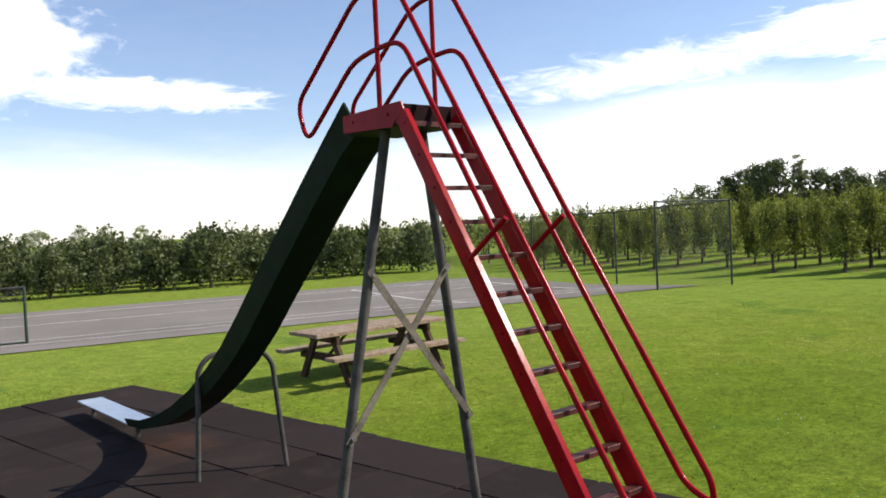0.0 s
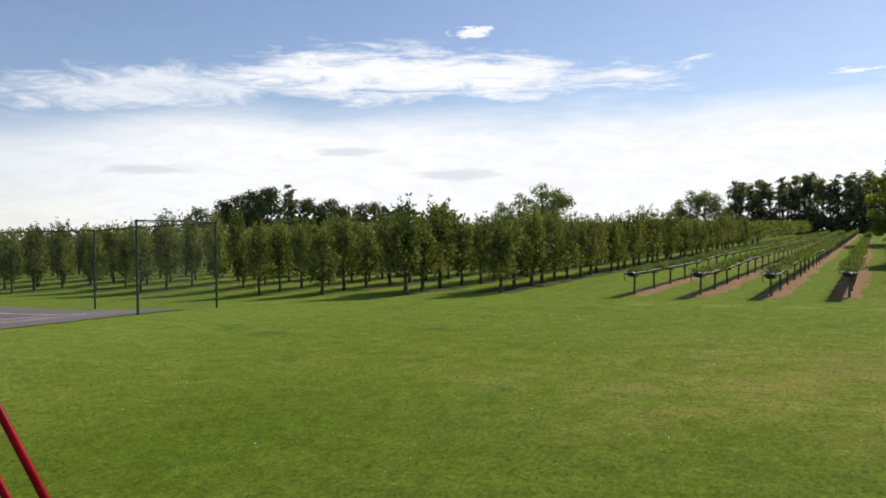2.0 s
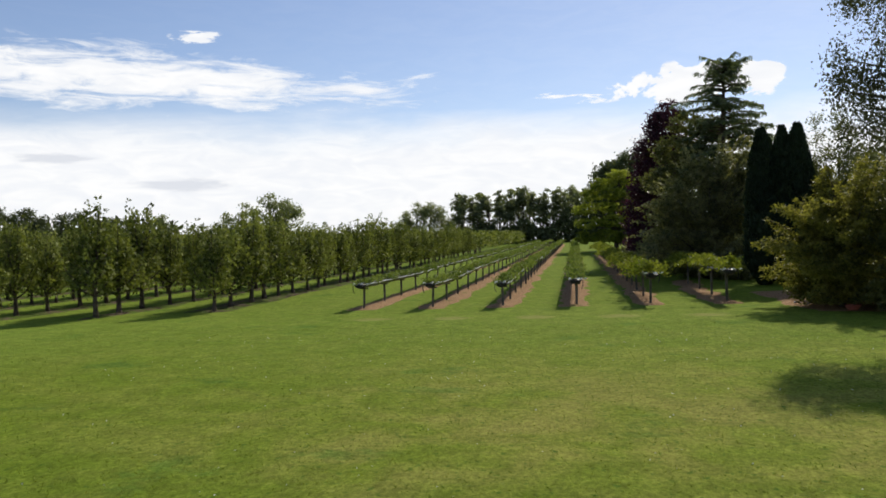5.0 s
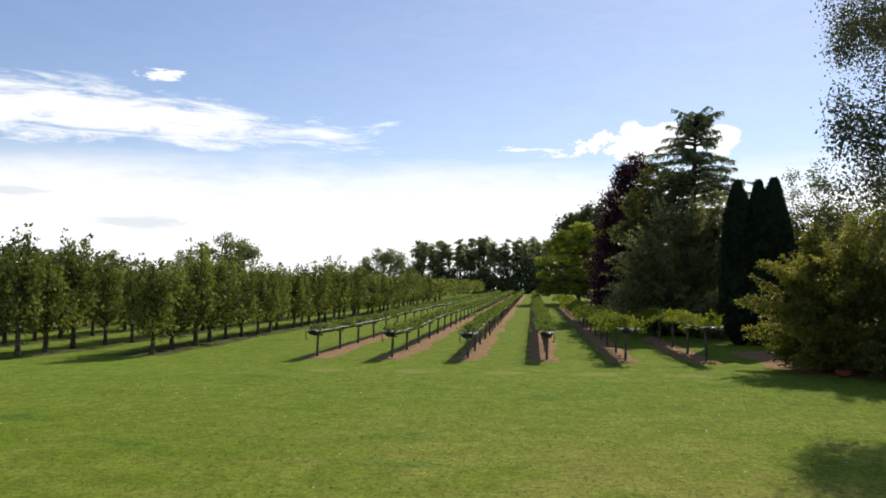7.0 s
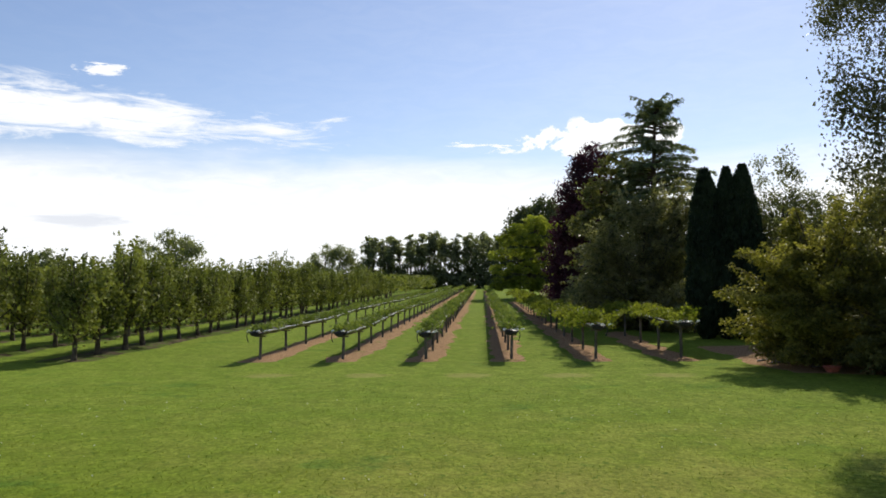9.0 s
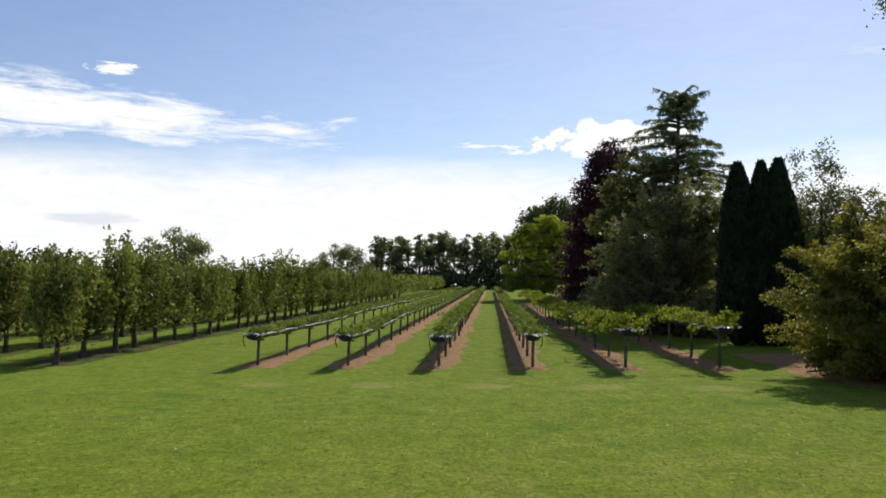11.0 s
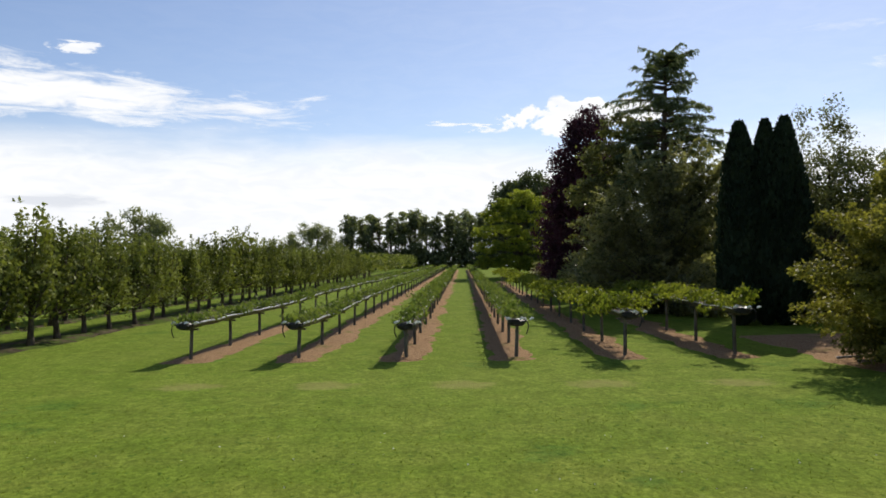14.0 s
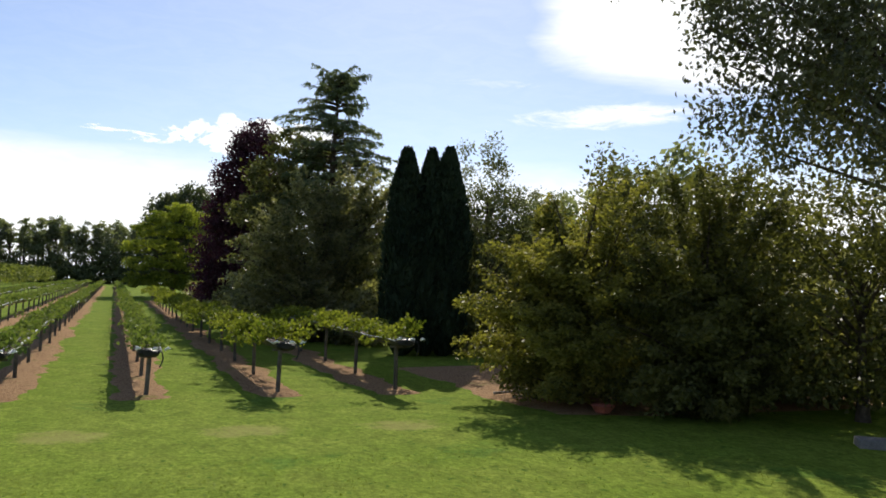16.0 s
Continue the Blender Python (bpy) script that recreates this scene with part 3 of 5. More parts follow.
# ---- court ----
court = tagged(sheet("court", np.linspace(-33.5, -18.5, 16), np.linspace(-64, -11.4, 45), 0.02, ASPHALT), "grey worn asphalt court with faded white lines", "court", kind="structure")
for line_x, line_wide in ((-20.75, 0.09), (-22.35, 0.09), (-27.6, 0.07), (-31.4, 0.09)):
    part("court_line", sheet("court_line", (line_x - line_wide / 2, line_x + line_wide / 2), np.linspace(-46, -13.5, 20), 0.026, LINE).data, None, court)
for line_y in (-13.5, -19.5):
    part("court_line", sheet("court_line", np.linspace(-31.4, -20.75, 12), (line_y - 0.05, line_y + 0.05), 0.027, LINE).data, None, court)
for spare in [o for o in scene.objects if o.name.startswith("court_line") and o.parent is None]:
    bpy.data.objects.remove(spare)


# ---- mulched beds under the rows ----
def ragged_strip(name, x0, x1, y0, y1, lift, step, ragged, material, seed, parent=None):
    """A long bed with uneven edges and a low crown."""
    rng = np.random.default_rng(seed)
    ys = np.arange(y0, y1 + step, step)
    left = x0 + np.convolve(rng.normal(size=len(ys) + 4) * ragged, np.ones(5) / 5, "valid")
    right = x1 + np.convolve(rng.normal(size=len(ys) + 4) * ragged, np.ones(5) / 5, "valid")
    verts, faces, cols = [], [], 5
    for i, y in enumerate(ys):
        pinch = 1.0 if 0 < i < len(ys) - 1 else 0.6
        for k in range(cols):
            t = k / (cols - 1)
            mid = (left[i] + right[i]) / 2
            x = mid + (left[i] + (right[i] - left[i]) * t - mid) * pinch
            bump = (0.05 * math.sin(math.pi * t) + rng.normal() * 0.008) if 0 < i < len(ys) - 1 else -0.03
            verts.append((x, y, gz(x, y) + lift + (bump if 0 < k < cols - 1 else -0.02)))
    for i in range(len(ys) - 1):
        faces += [(i * cols + k, i * cols + k + 1, (i + 1) * cols + k + 1, (i + 1) * cols + k) for k in range(cols - 1)]
    s = Shape().add(verts, faces, True)
    return part(name, s, material, parent)


ROW_X = [-6.25, -3.75, -1.25, 1.25, 3.75, 6.25]
ROW_END = [150.0, 150.0, 150.0, 150.0, 62.0, 12.5]
for row_n, (row_x, row_end) in enumerate(zip(ROW_X, ROW_END)):
    bed = ragged_strip("mulch_bed", row_x - 0.56, row_x + 0.50, -0.40, row_end, 0.012, 0.25, 0.26, SOIL, 40 + row_n)
    tagged(bed, "long bed of brown bark mulch", "bed", "mulch beds", "structure")


# ---- crop rows on raised trays ----
def dipping(y, seed):
    """The sag of a tray from post to post and along the row."""
    return 0.035 * math.sin(0.17 * y + seed) + 0.022 * math.sin(0.43 * y + 2.1 * seed)


post_mesh = Shape().tube([(0, 0, -0.05), (0, 0, 0.4), (0.004, 0, 0.80)], [0.045, 0.043, 0.041], 8).mesh("post", POST)
rail_mesh = Shape().box(-0.16, 0.16, -0.035, 0.035, -0.045, 0.0, None, 0.006).mesh("cross_bar", POST)


def tray_row(x, y_end, seed, leafy, lift_up=0.0):
    """A row of posts that carry a long black trough with plants, a film edge and drip hoses."""
    rng = np.random.default_rng(seed)
    label = "raised row of leafy yellow-green vines on timber posts" if leafy else "raised black trough row of strawberry plants on posts"
    ob = thing("vine_row" if leafy else "strawberry_row", pose(x, 0, 0), label, "crop row", "crop rows")
    y = 0.1
    while y < y_end:
        p = part("post", post_mesh, None, ob)
        p.matrix_local = pose(rng.normal() * 0.015, y, gz(x, y), rng.normal() * 1.2, rng.normal() * 1.2, rng.uniform(0, 360)) @ Matrix.Diagonal((1, 1, 1 + lift_up / 0.8, 1))
        if y < 70:
            c = part("cross_bar", rail_mesh, None, ob)
            c.matrix_local = pose(0, y, gz(x, y) + 0.775 + lift_up + dipping(y, seed))
        y += 3.12 + rng.normal() * 0.05
    height = lambda q: gz(x, q) + 0.78 + lift_up + dipping(q, seed)
    ys = np.concatenate([np.arange(-0.35, 60, 0.5), np.arange(60, y_end + 1, 2.0)])
    ys = ys[ys <= y_end]
    # trough: an open channel, its floor and two walls with thickness
    prof = [(-0.14, 0.02), (0.14, 0.02), (0.21, 0.13), (0.19, 0.13), (0.125, 0.045), (-0.125, 0.045), (-0.19, 0.13), (-0.21, 0.13)]
    vs, fs, m = [], [], len(prof)
    for q in ys:
        wob = rng.normal() * 0.012
        vs += [(a * (1 + 0.05 * math.sin(1.7 * q)) + wob, q, height(q) + b + rng.normal() * 0.006) for a, b in prof]
    for i in range(len(ys) - 1):
        fs += [(i * m + k, i * m + (k + 1) % m, (i + 1) * m + (k + 1) % m, (i + 1) * m + k) for k in range(m)]
    fs += [tuple(range(m)), tuple(range((len(ys) - 1) * m, len(ys) * m))]
    part("trough", Shape().add(vs, fs), PLASTIC, ob, "black plastic trough")
    soil = [(a, q, height(q) + 0.09 + 0.025 * math.cos(a * 7) + rng.normal() * 0.008) for q in ys for a in (-0.17, 0.0, 0.17)]
    part("compost", Shape().add(soil, [(3 * i + k, 3 * i + k + 1, 3 * i + k + 4, 3 * i + k + 3) for i in range(len(ys) - 1) for k in (0, 1)], True), DARK_TIMBER, ob)
    # pale film folded over the sunny edge and drip hoses along it
    for side, r in ((0.207, 0.024), (-0.207, 0.014)):
        part("film_edge", Shape().tube([(side + 0.012 * math.sin(2.2 * q), q, height(q) + 0.13 + 0.012 * math.sin(3.1 * q + side)) for q in ys], r, 6), FILM, ob, "shiny grey film edge")
    part("drip_hose", Shape().tube([(0.10 + 0.02 * math.sin(q), q, height(q) + 0.185) for q in ys if q < 80], 0.011, 5), PLASTIC, ob)
    # plants
    per, top = (560, 0.24) if leafy else (240, 0.17)
    for lo, hi, dense, size in ((-0.45, 18, 1.0, 0.082 if leafy else 0.08), (18, 55, 0.5, 0.12 if leafy else 0.10), (55, 160, 0.22, 0.2 if leafy else 0.17)):
        hi = min(hi, y_end)
        if hi <= lo:
            continue
        n_clump = int((hi - lo) * (13 if leafy else 9))
        cy = rng.uniform(lo, hi, n_clump)
        wide = 0.40 if leafy else 0.20
        cx = rng.normal(size=n_clump) * wide * 0.75
        lift = np.array([height(q) for q in cy]) + 0.16 + rng.random(n_clump) * top * (0.75 + 0.45 * np.sin(cy * 1.9 + seed))
        if leafy:
            lift -= np.minimum((np.abs(cx) / 0.4) ** 2 * 0.10, 0.16) - 0.07
        c = np.stack([cx, cy, lift], -1)
        pts = np.repeat(c, max(3, int(per * dense / (13 if leafy else 9))), 0)
        pts = pts + rng.normal(size=pts.shape) * ((0.09, 0.10, 0.06) if leafy else (0.085, 0.09, 0.060))
        if hi > 50:
            pts[:, 2] += 0.01
        part("foliage", leaf_mesh("foliage", pts, size, VINE if leafy else BERRY, rng, droop=0.1, slim=0.75), None, ob)
    return ob, height


row_height = []
for row_n, (row_x, row_end) in enumerate(zip(ROW_X, ROW_END)):
    row_height.append(tray_row(row_x, row_end, 60 + row_n, row_n > 3, (0, 0, 0, 0, 0.09, 0.20)[row_n])[1])


def row_end_fittings(x, height, seed, hose_side):
    """The head of a row: a black bag over the trough's end, white valves and a hanging black hose."""
    rng = np.random.default_rng(seed)
    z = height(-0.3) + 0.08
    ob = thing("irrigation_head", pose(x, -0.42, z), "black irrigation head with white valves at trough end", "irrigation", "irrigation heads")
    bag = Shape()
    rings = []
    for i in range(7):
        t = i / 6
        rx, rz = 0.16 * math.sin(math.pi * (0.18 + 0.72 * t)) + 0.02, 0.070 * math.sin(math.pi * (0.18 + 0.72 * t)) + 0.02
        rings += [((rx + rng.normal() * 0.015) * math.cos(a), 0.20 * (t - 0.5), (rz + rng.normal() * 0.012) * math.sin(a)) for a in (2 * math.pi * k / 12 for k in range(12))]
    bag.add(rings, [(i * 12 + k, i * 12 + (k + 1) % 12, (i + 1) * 12 + (k + 1) % 12, (i + 1) * 12 + k) for i in range(6) for k in range(12)], True)
    bag.add(rings[:12], [tuple(range(12))]).add(rings[-12:], [tuple(range(12))])
    part("bag", bag, PLASTIC, ob, "crumpled black plastic bag")
    for q in (-0.24, 0.05, 0.27):
        valve = Shape().tube([(q, -0.10, 0.07), (q + 0.05, -0.13, 0.10), (q + 0.09, -0.12, 0.09)], [0.022, 0.026, 0.014], 7)
        part("valve", valve, WHITE, ob, "white plastic valve")
    s = hose_side
    drop = Shape().tube([(0.16 * s, -0.08, 0.04), (0.22 * s, -0.12, 0.02), (0.24 * s, -0.13, -0.08), (0.22 * s, -0.12, -0.18), (0.19 * s, -0.11, -0.25)], 0.013, 6)
    part("hose", drop, PLASTIC, ob)
    part("hose", Shape().tube([(-0.2 * s, -0.06, 0.04), (-0.08 * s, -0.14, 0.06), (0.10 * s, -0.13, 0.0), (0.2 * s, -0.07, 0.05)], 0.011, 6), PLASTIC, ob)
    return ob


for row_n, row_x in enumerate(ROW_X):
    row_end_fittings(row_x, row_height[row_n], 90 + row_n, (-1, -1, -1, 1, 1, 1)[row_n])

# ---- the planted border on the shady side ----
border = ragged_strip("shrub_border", 7.75, 17.5, -4.0, 5.6, 0.014, 0.6, 0.5, SOIL, 77)
tagged(border, "shaded bark-covered shrub border", "bed", kind="structure")


# ---- playground surface ----
MAT_TURN = 20.3
mat_m = pose(-12.0, -30.75, 0, 0, 0, MAT_TURN)
mat = thing("safety_mat", mat_m, "black rubber safety tiles under the slide", "safety surface", kind="structure")
tile_shape = Shape().box(0.006, 0.994, 0.006, 0.994, -0.03, 0.035, None, 0.012).mesh("rubber_tile", RUBBER)
part("mat_base", Shape().box(0.02, 12.98, -3.58, -0.02, -0.05, 0.012), RUBBER, mat)
rng_mat = np.random.default_rng(5)
for i in range(13):
    for j in range(4):
        p = part("rubber_tile", tile_shape, None, mat)
        p.matrix_local = pose(i, -0.9 * (j + 1), rng_mat.normal() * 0.003, rng_mat.normal() * 0.25, rng_mat.normal() * 0.25) @ Matrix.Diagonal((1, 0.9, 1, 1))


# ---- the slide ----
SLIDE = pose(-2.31, -29.794, 0, 0, 0, math.degrees(0.224))
RUNG_TOP, RUNG_STEP, COT = 3.117, 0.213, 0.626
slide = thing("playground_slide", SLIDE, "tall red steel slide with dark green chute", "slide")


def on_ladder(z, out=0.0):
    """u along the slide's line for a height on the ladder, out: how far in front of it."""
    return (RUNG_TOP - z) * COT + out


ladder_way = Vector((-COT, 0, 1)).normalized()
ladder_out = Vector((1, 0, COT)).normalized()
for side in (-1, 1):
    # flat-bar stringer with softened edges
    inner, outer = (0.180, 0.215) if side > 0 else (0.225, 0.268)
    prof = [(-0.070, inner), (-0.070, outer - 0.004), (-0.066, outer), (0.036, outer), (0.040, outer - 0.004), (0.040, inner)]
    a, b = Vector((on_ladder(-0.04), 0, -0.04)), Vector((on_ladder(3.185), 0, 3.185))
    vs = [q + ladder_out * p + Vector((0, side * o, 0)) for q in (a, b) for p, o in prof]
    fs = [(k, (k + 1) % 6, 6 + (k + 1) % 6, 6 + k) for k in range(6)] + [tuple(range(6)), tuple(range(6, 12))]
    part("stringer", Shape().add(vs, fs), RED, slide, "red painted ladder stringer")
rung_shape = Shape().box(-0.030, 0.038, -0.224, 0.179, -0.008, 0.008, None, 0.003)
rung_shape.box(0.031, 0.038, -0.224, 0.179, -0.022, -0.008)
rung_mesh = rung_shape.mesh("rung", RUNG)
bolt_mesh = Shape().tube([(0, -0.012, 0), (0, 0.012, 0)], 0.010, 8).mesh("bolt", RED)
for i in range(15):
    z = RUNG_TOP - i * RUNG_STEP
    if z < 0.1:
        break
    r = part("rung", rung_mesh, None, slide)
    r.matrix_local = pose(on_ladder(z), 0, z)
    for side in (-1, 1):
        t = part("bolt", bolt_mesh, None, slide)
        t.matrix_local = pose(on_ladder(z) - 0.01, side * (0.211 if side > 0 else 0.264), z)

# platform: two side plates, the deck, a front panel and a brace
for side in (-1, 1):
    plate = Shape().add([(-0.012, 0, 3.205), (-0.035, 0, 3.258), (-0.70, 0, 3.245), (-0.70, 0, 3.125), (-0.14, 0, 3.105), (-0.098, 0, 3.145)], [(0, 1, 2, 3, 4, 5)])
    back = [(p[0], 0.012, p[2]) for p in plate.v]
    plate.add(back, [(5, 4, 3, 2, 1, 0)])
    plate.f += [(k, k + 6, (k + 1) % 6 + 6, (k + 1) % 6) for k in range(6)]
    plate.smooth += [False] * 6
    p = part("side_plate", plate, RED, slide, "red platform side plate")
    p.matrix_local = pose(0, 0.206 if side > 0 else -0.270, 0)
    for q in (-0.58, -0.18):
        t = part("bolt", bolt_mesh, None, slide)
        t.matrix_local = pose(q, 0.218 if side > 0 else -0.268, 3.19)
part("deck", Shape().box(-0.70, -0.09, -0.256, 0.204, 3.11, 3.135), GREEN, slide, "dark platform deck")
part("front_panel", Shape().box(-0.085, -0.072, -0.224, 0.179, 3.125, 3.250), MAROON, slide, "dark maroon panel at the ladder top")

# supporting legs with crossed braces
LEG_U = -0.35
steel_bolt = Shape().tube([(0, -0.012, 0), (0, 0.012, 0)], 0.013, 8).mesh("bolt", SHINY)
leg_v = lambda side, z: 0.149 + 0.124 * (3.1 - z) if side > 0 else 0.166 + 0.212 * (3.1 - z)
leg_u = lambda side, z: LEG_U + 0.012 * (3.1 - z)
for side in (-1, 1):
    part("leg", Shape().tube([(leg_u(side, z), side * leg_v(side, z), z) for z in (-0.05, 1.0, 2.2, 3.13)], 0.034, 10), STEEL, slide, "grey galvanised leg")
for side in (-1, 1):
    a, b = Vector((leg_u(-side, 2.15) + 0.042 + side * 0.008, -side * leg_v(-side, 2.15), 2.15)), Vector((leg_u(side, 1.12) + 0.042 + side * 0.008, side * leg_v(side, 1.12), 1.12))
    d = (b - a).normalized()
    n_ = d.cross(Vector((1, 0, 0))).normalized() * 0.024
    tck = Vector((0.004, 0, 0))
    vs = [q + s_ * n_ + t_ * tck for q in (a - d * 0.05, b + d * 0.05) for s_, t_ in ((-1, -1), (1, -1), (1, 1), (-1, 1))]
    part("cross_brace", Shape().add(vs, [(0, 1, 2, 3), (7, 6, 5, 4), (0, 4, 5, 1), (1, 5, 6, 2), (2, 6, 7, 3), (3, 7, 4, 0)]), POST, slide, "flat weathered cross brace")
    for z, s_ in ((2.15, -side), (1.12, side)):
        t = part("bolt", steel_bolt, None, slide)
        t.matrix_local = pose(leg_u(s_, z) + 0.055, s_ * leg_v(s_, z), z, 0, 0, 90)


def rounded(points, radius, steps=5):
    """A path with its corners rounded."""
    pts = [Vector(p) for p in points]
    out = [pts[0]]
    for a, b, c in zip(pts, pts[1:], pts[2:]):
        r = min(radius, 0.45 * (b - a).length, 0.45 * (c - b).length)
        p, q = b + (a - b).normalized() * r, b + (c - b).normalized() * r
        for i in range(steps + 1):
            t = i / steps
            out.append((1 - t) ** 2 * p + 2 * t * (1 - t) * b + t ** 2 * q)
    return out + [pts[-1]]


RAIL_A, RAIL_B = 0.288, 0.488
for side in (-1, 1):
    v = side * 0.24
    loop = [(on_ladder(1.9, RAIL_A), v, 1.9), (on_ladder(3.64, RAIL_A), v, 3.65), (-0.38, v, 3.635), (-0.60, v, 3.59), (-1.24, v, 3.12), (-1.36, v, 3.42),
            (-0.52, v, 4.03), (-0.12, v, 4.07), (on_ladder(1.09, RAIL_B), v, 1.09), (on_ladder(0.99, RAIL_B) - 0.05, v, 0.97), (on_ladder(1.02, RAIL_A), v, 1.04), (on_ladder(1.9, RAIL_A), v, 1.9)]
    part("guard_rail", Shape().tube(rounded(loop, 0.13, 6), 0.0175, 9), RED, slide, "red tubular guard rail")
    part("upright", Shape().tube([(-0.30, v, 3.12), (-0.30, v, 4.06)], 0.0175, 9), RED, slide)
    for z in (2.25,):
        a = Vector((on_ladder(z), 0.215 if side > 0 else -0.268, z))
        b = a + Vector((0.29, 0, 0.235))
        b.y = v
        part("rail_bracket", Shape().tube([a, b], 0.017, 8), RED, slide)

# chute: floor and two side walls along a curve, then a flat polished run-out
path = [(-0.70, 3.17), (-0.95, 3.01), (-1.38, 2.65), (-1.80, 2.28), (-2.20, 1.93), (-2.60, 1.57), (-3.00, 1.26), (-3.40, 1.01), (-3.85, 0.77), (-4.35, 0.555), (-4.85, 0.39), (-5.4, 0.27), (-5.9, 0.237)]
wall = lambda i: 0.235 if i == 0 else 0.20 if i < 6 else 0.20 - 0.13 * (i - 5) / 7
vs, fs = [], []
for i, (u, z) in enumerate(path):
    a, b = path[max(i - 1, 0)], path[min(i + 1, len(path) - 1)]
    d = Vector((b[0] - a[0], b[1] - a[1])).normalized()
    nu, nz = d.y, -d.x
    hgt = wall(i)
    for q, e in ((-0.180, hgt), (-0.150, -0.02), (0.150, -0.02), (0.180, hgt), (0.163, hgt), (0.136, 0.0), (-0.136, 0.0), (-0.163, hgt)):
        vs.append((u + nu * e, q, z + nz * e))
for i in range(len(path) - 1):
    fs += [(i * 8 + k, i * 8 + (k + 1) % 8, (i + 1) * 8 + (k + 1) % 8, (i + 1) * 8 + k) for k in range(8)]
fs += [tuple(range(8)), tuple(range(len(vs) - 8, len(vs)))]
chute = part("chute", Shape().add(vs, fs), GREEN, slide, "dark green painted chute")
part("chute_bed", Shape().add([(u, q, z + 0.006) for u, z in path for q in (-0.133, 0.133)], [(2 * i, 2 * i + 1, 2 * i + 3, 2 * i + 2) for i in range(len(path) - 1)], True), SHINY, chute, "polished steel sliding bed")
run = Shape().box(-7.87, -5.88, -0.165, 0.165, 0.232, 0.247, None, 0.004)
part("run_out", run, SHINY, slide, "polished steel run-out plate")
for u in (-7.72, -5.98):
    for q in (-0.0,):
        part("foot", Shape().box(u - 0.03, u + 0.03, q - 0.02, q + 0.02, -0.03, 0.232, None, 0.004), STEEL, slide)

# ---- low steel hoop beside the chute ----
hoop = thing("steel_hoop", pose(-5.84, -30.375, 0.0, 0, 0, 91.6), "grey galvanised steel hoop arching over the chute", "hoop")
part("bar", Shape().tube(rounded([(-0.455, 0, -0.02), (-0.40, 0, 1.14), (-0.29, 0, 1.27), (0.22, 0, 1.28), (0.35, 0, 1.14), (0.455, 0, -0.02)], 0.22, 6), 0.026, 10), STEEL, hoop)


# ---- picnic table ----
def picnic_table(m):
    ob = thing("picnic_table", m, "weathered brown timber picnic table with fixed benches", "picnic table")
    for k in range(5):
        y = -0.376 + k * 0.188
        part("top_board", Shape().box(-1.38, 1.38, y - 0.088, y + 0.088, 0.715, 0.768, None, 0.008), TIMBER, ob)
    for side in (-1, 1):
        for k in range(2):
            y = side * (0.74 + 0.155 * k)
            part("bench_board", Shape().box(-1.38, 1.38, y - 0.072, y + 0.072, 0.41, 0.462, None, 0.008), TIMBER, ob)
    for x in (-0.96, 0.96):
        part("top_bearer", Shape().box(x - 0.032, x + 0.032, -0.44, 0.44, 0.60, 0.715, None, 0.005), DARK_TIMBER, ob)
        part("bench_bearer", Shape().box(x + 0.034, x + 0.098, -0.90, 0.90, 0.30, 0.41, None, 0.005), DARK_TIMBER, ob)
        for side in (-1, 1):
            a, b = Vector((x, side * 0.26, 0.715)), Vector((x, side * 0.76, -0.02))
            d = (b - a).normalized()
            n_ = d.cross(Vector((1, 0, 0))).normalized() * 0.062
            vs = [q + s_ * n_ + Vector((t_ * 0.032, 0, 0)) for q in (a, b) for s_, t_ in ((-1, -1), (1, -1), (1, 1), (-1, 1))]
            part("leg", Shape().add(vs, [(0, 1, 2, 3), (7, 6, 5, 4), (0, 4, 5, 1), (1, 5, 6, 2), (2, 6, 7, 3), (3, 7, 4, 0)]), DARK_TIMBER, ob)
        e = 0.3 if x < 0 else -0.3
        part("stay", Shape().tube([(x + 0.1 * e, 0, 0.36), (x + 1.5 * e, 0, 0.68)], 0.025, 6), DARK_TIMBER, ob)
    return ob


picnic_table(pose(-10.40, -27.08, 0, 0, 0, 103) @ Matrix.Diagonal((0.97, 0.95, 1.09, 1)))


# ---- court fence ----
def fence_panel(a, b, height, name="mesh", pitch=0.16):
    """Crossed wires between two posts, cut to the panel."""
    s = Shape()
    a, b = Vector(a), Vector(b)
    along = (b - a)
    length = along.length
    flat = Vector((along.x, along.y, 0)).normalized()
    n_ = flat.cross(Vector((0, 0, 1)))
    for lean in (-1, 1):
        k = -height if lean > 0 else 0.0
        while k < length + (height if lean < 0 else 0):
            pts = []
            for z in (0.03, height):
                q = k + (z if lean > 0 else -z)
                pts.append([q, z])
            (q0, z0), (q1, z1) = pts
            lo, hi = (max(0, -q0 / (q1 - q0)), min(1, (length - q0) / (q1 - q0))) if q1 > q0 else (max(0, (length - q0) / (q1 - q0)), min(1, -q0 / (q1 - q0)))
            if hi > lo:
                p0 = a + along * ((q0 + (q1 - q0) * lo) / length) + Vector((0, 0, z0 + (z1 - z0) * lo))
                p1 = a + along * ((q0 + (q1 - q0) * hi) / length) + Vector((0, 0, z0 + (z1 - z0) * hi))
                s.tube([p0, p1], 0.0024, 3, caps=False)
            k += pitch
    return s


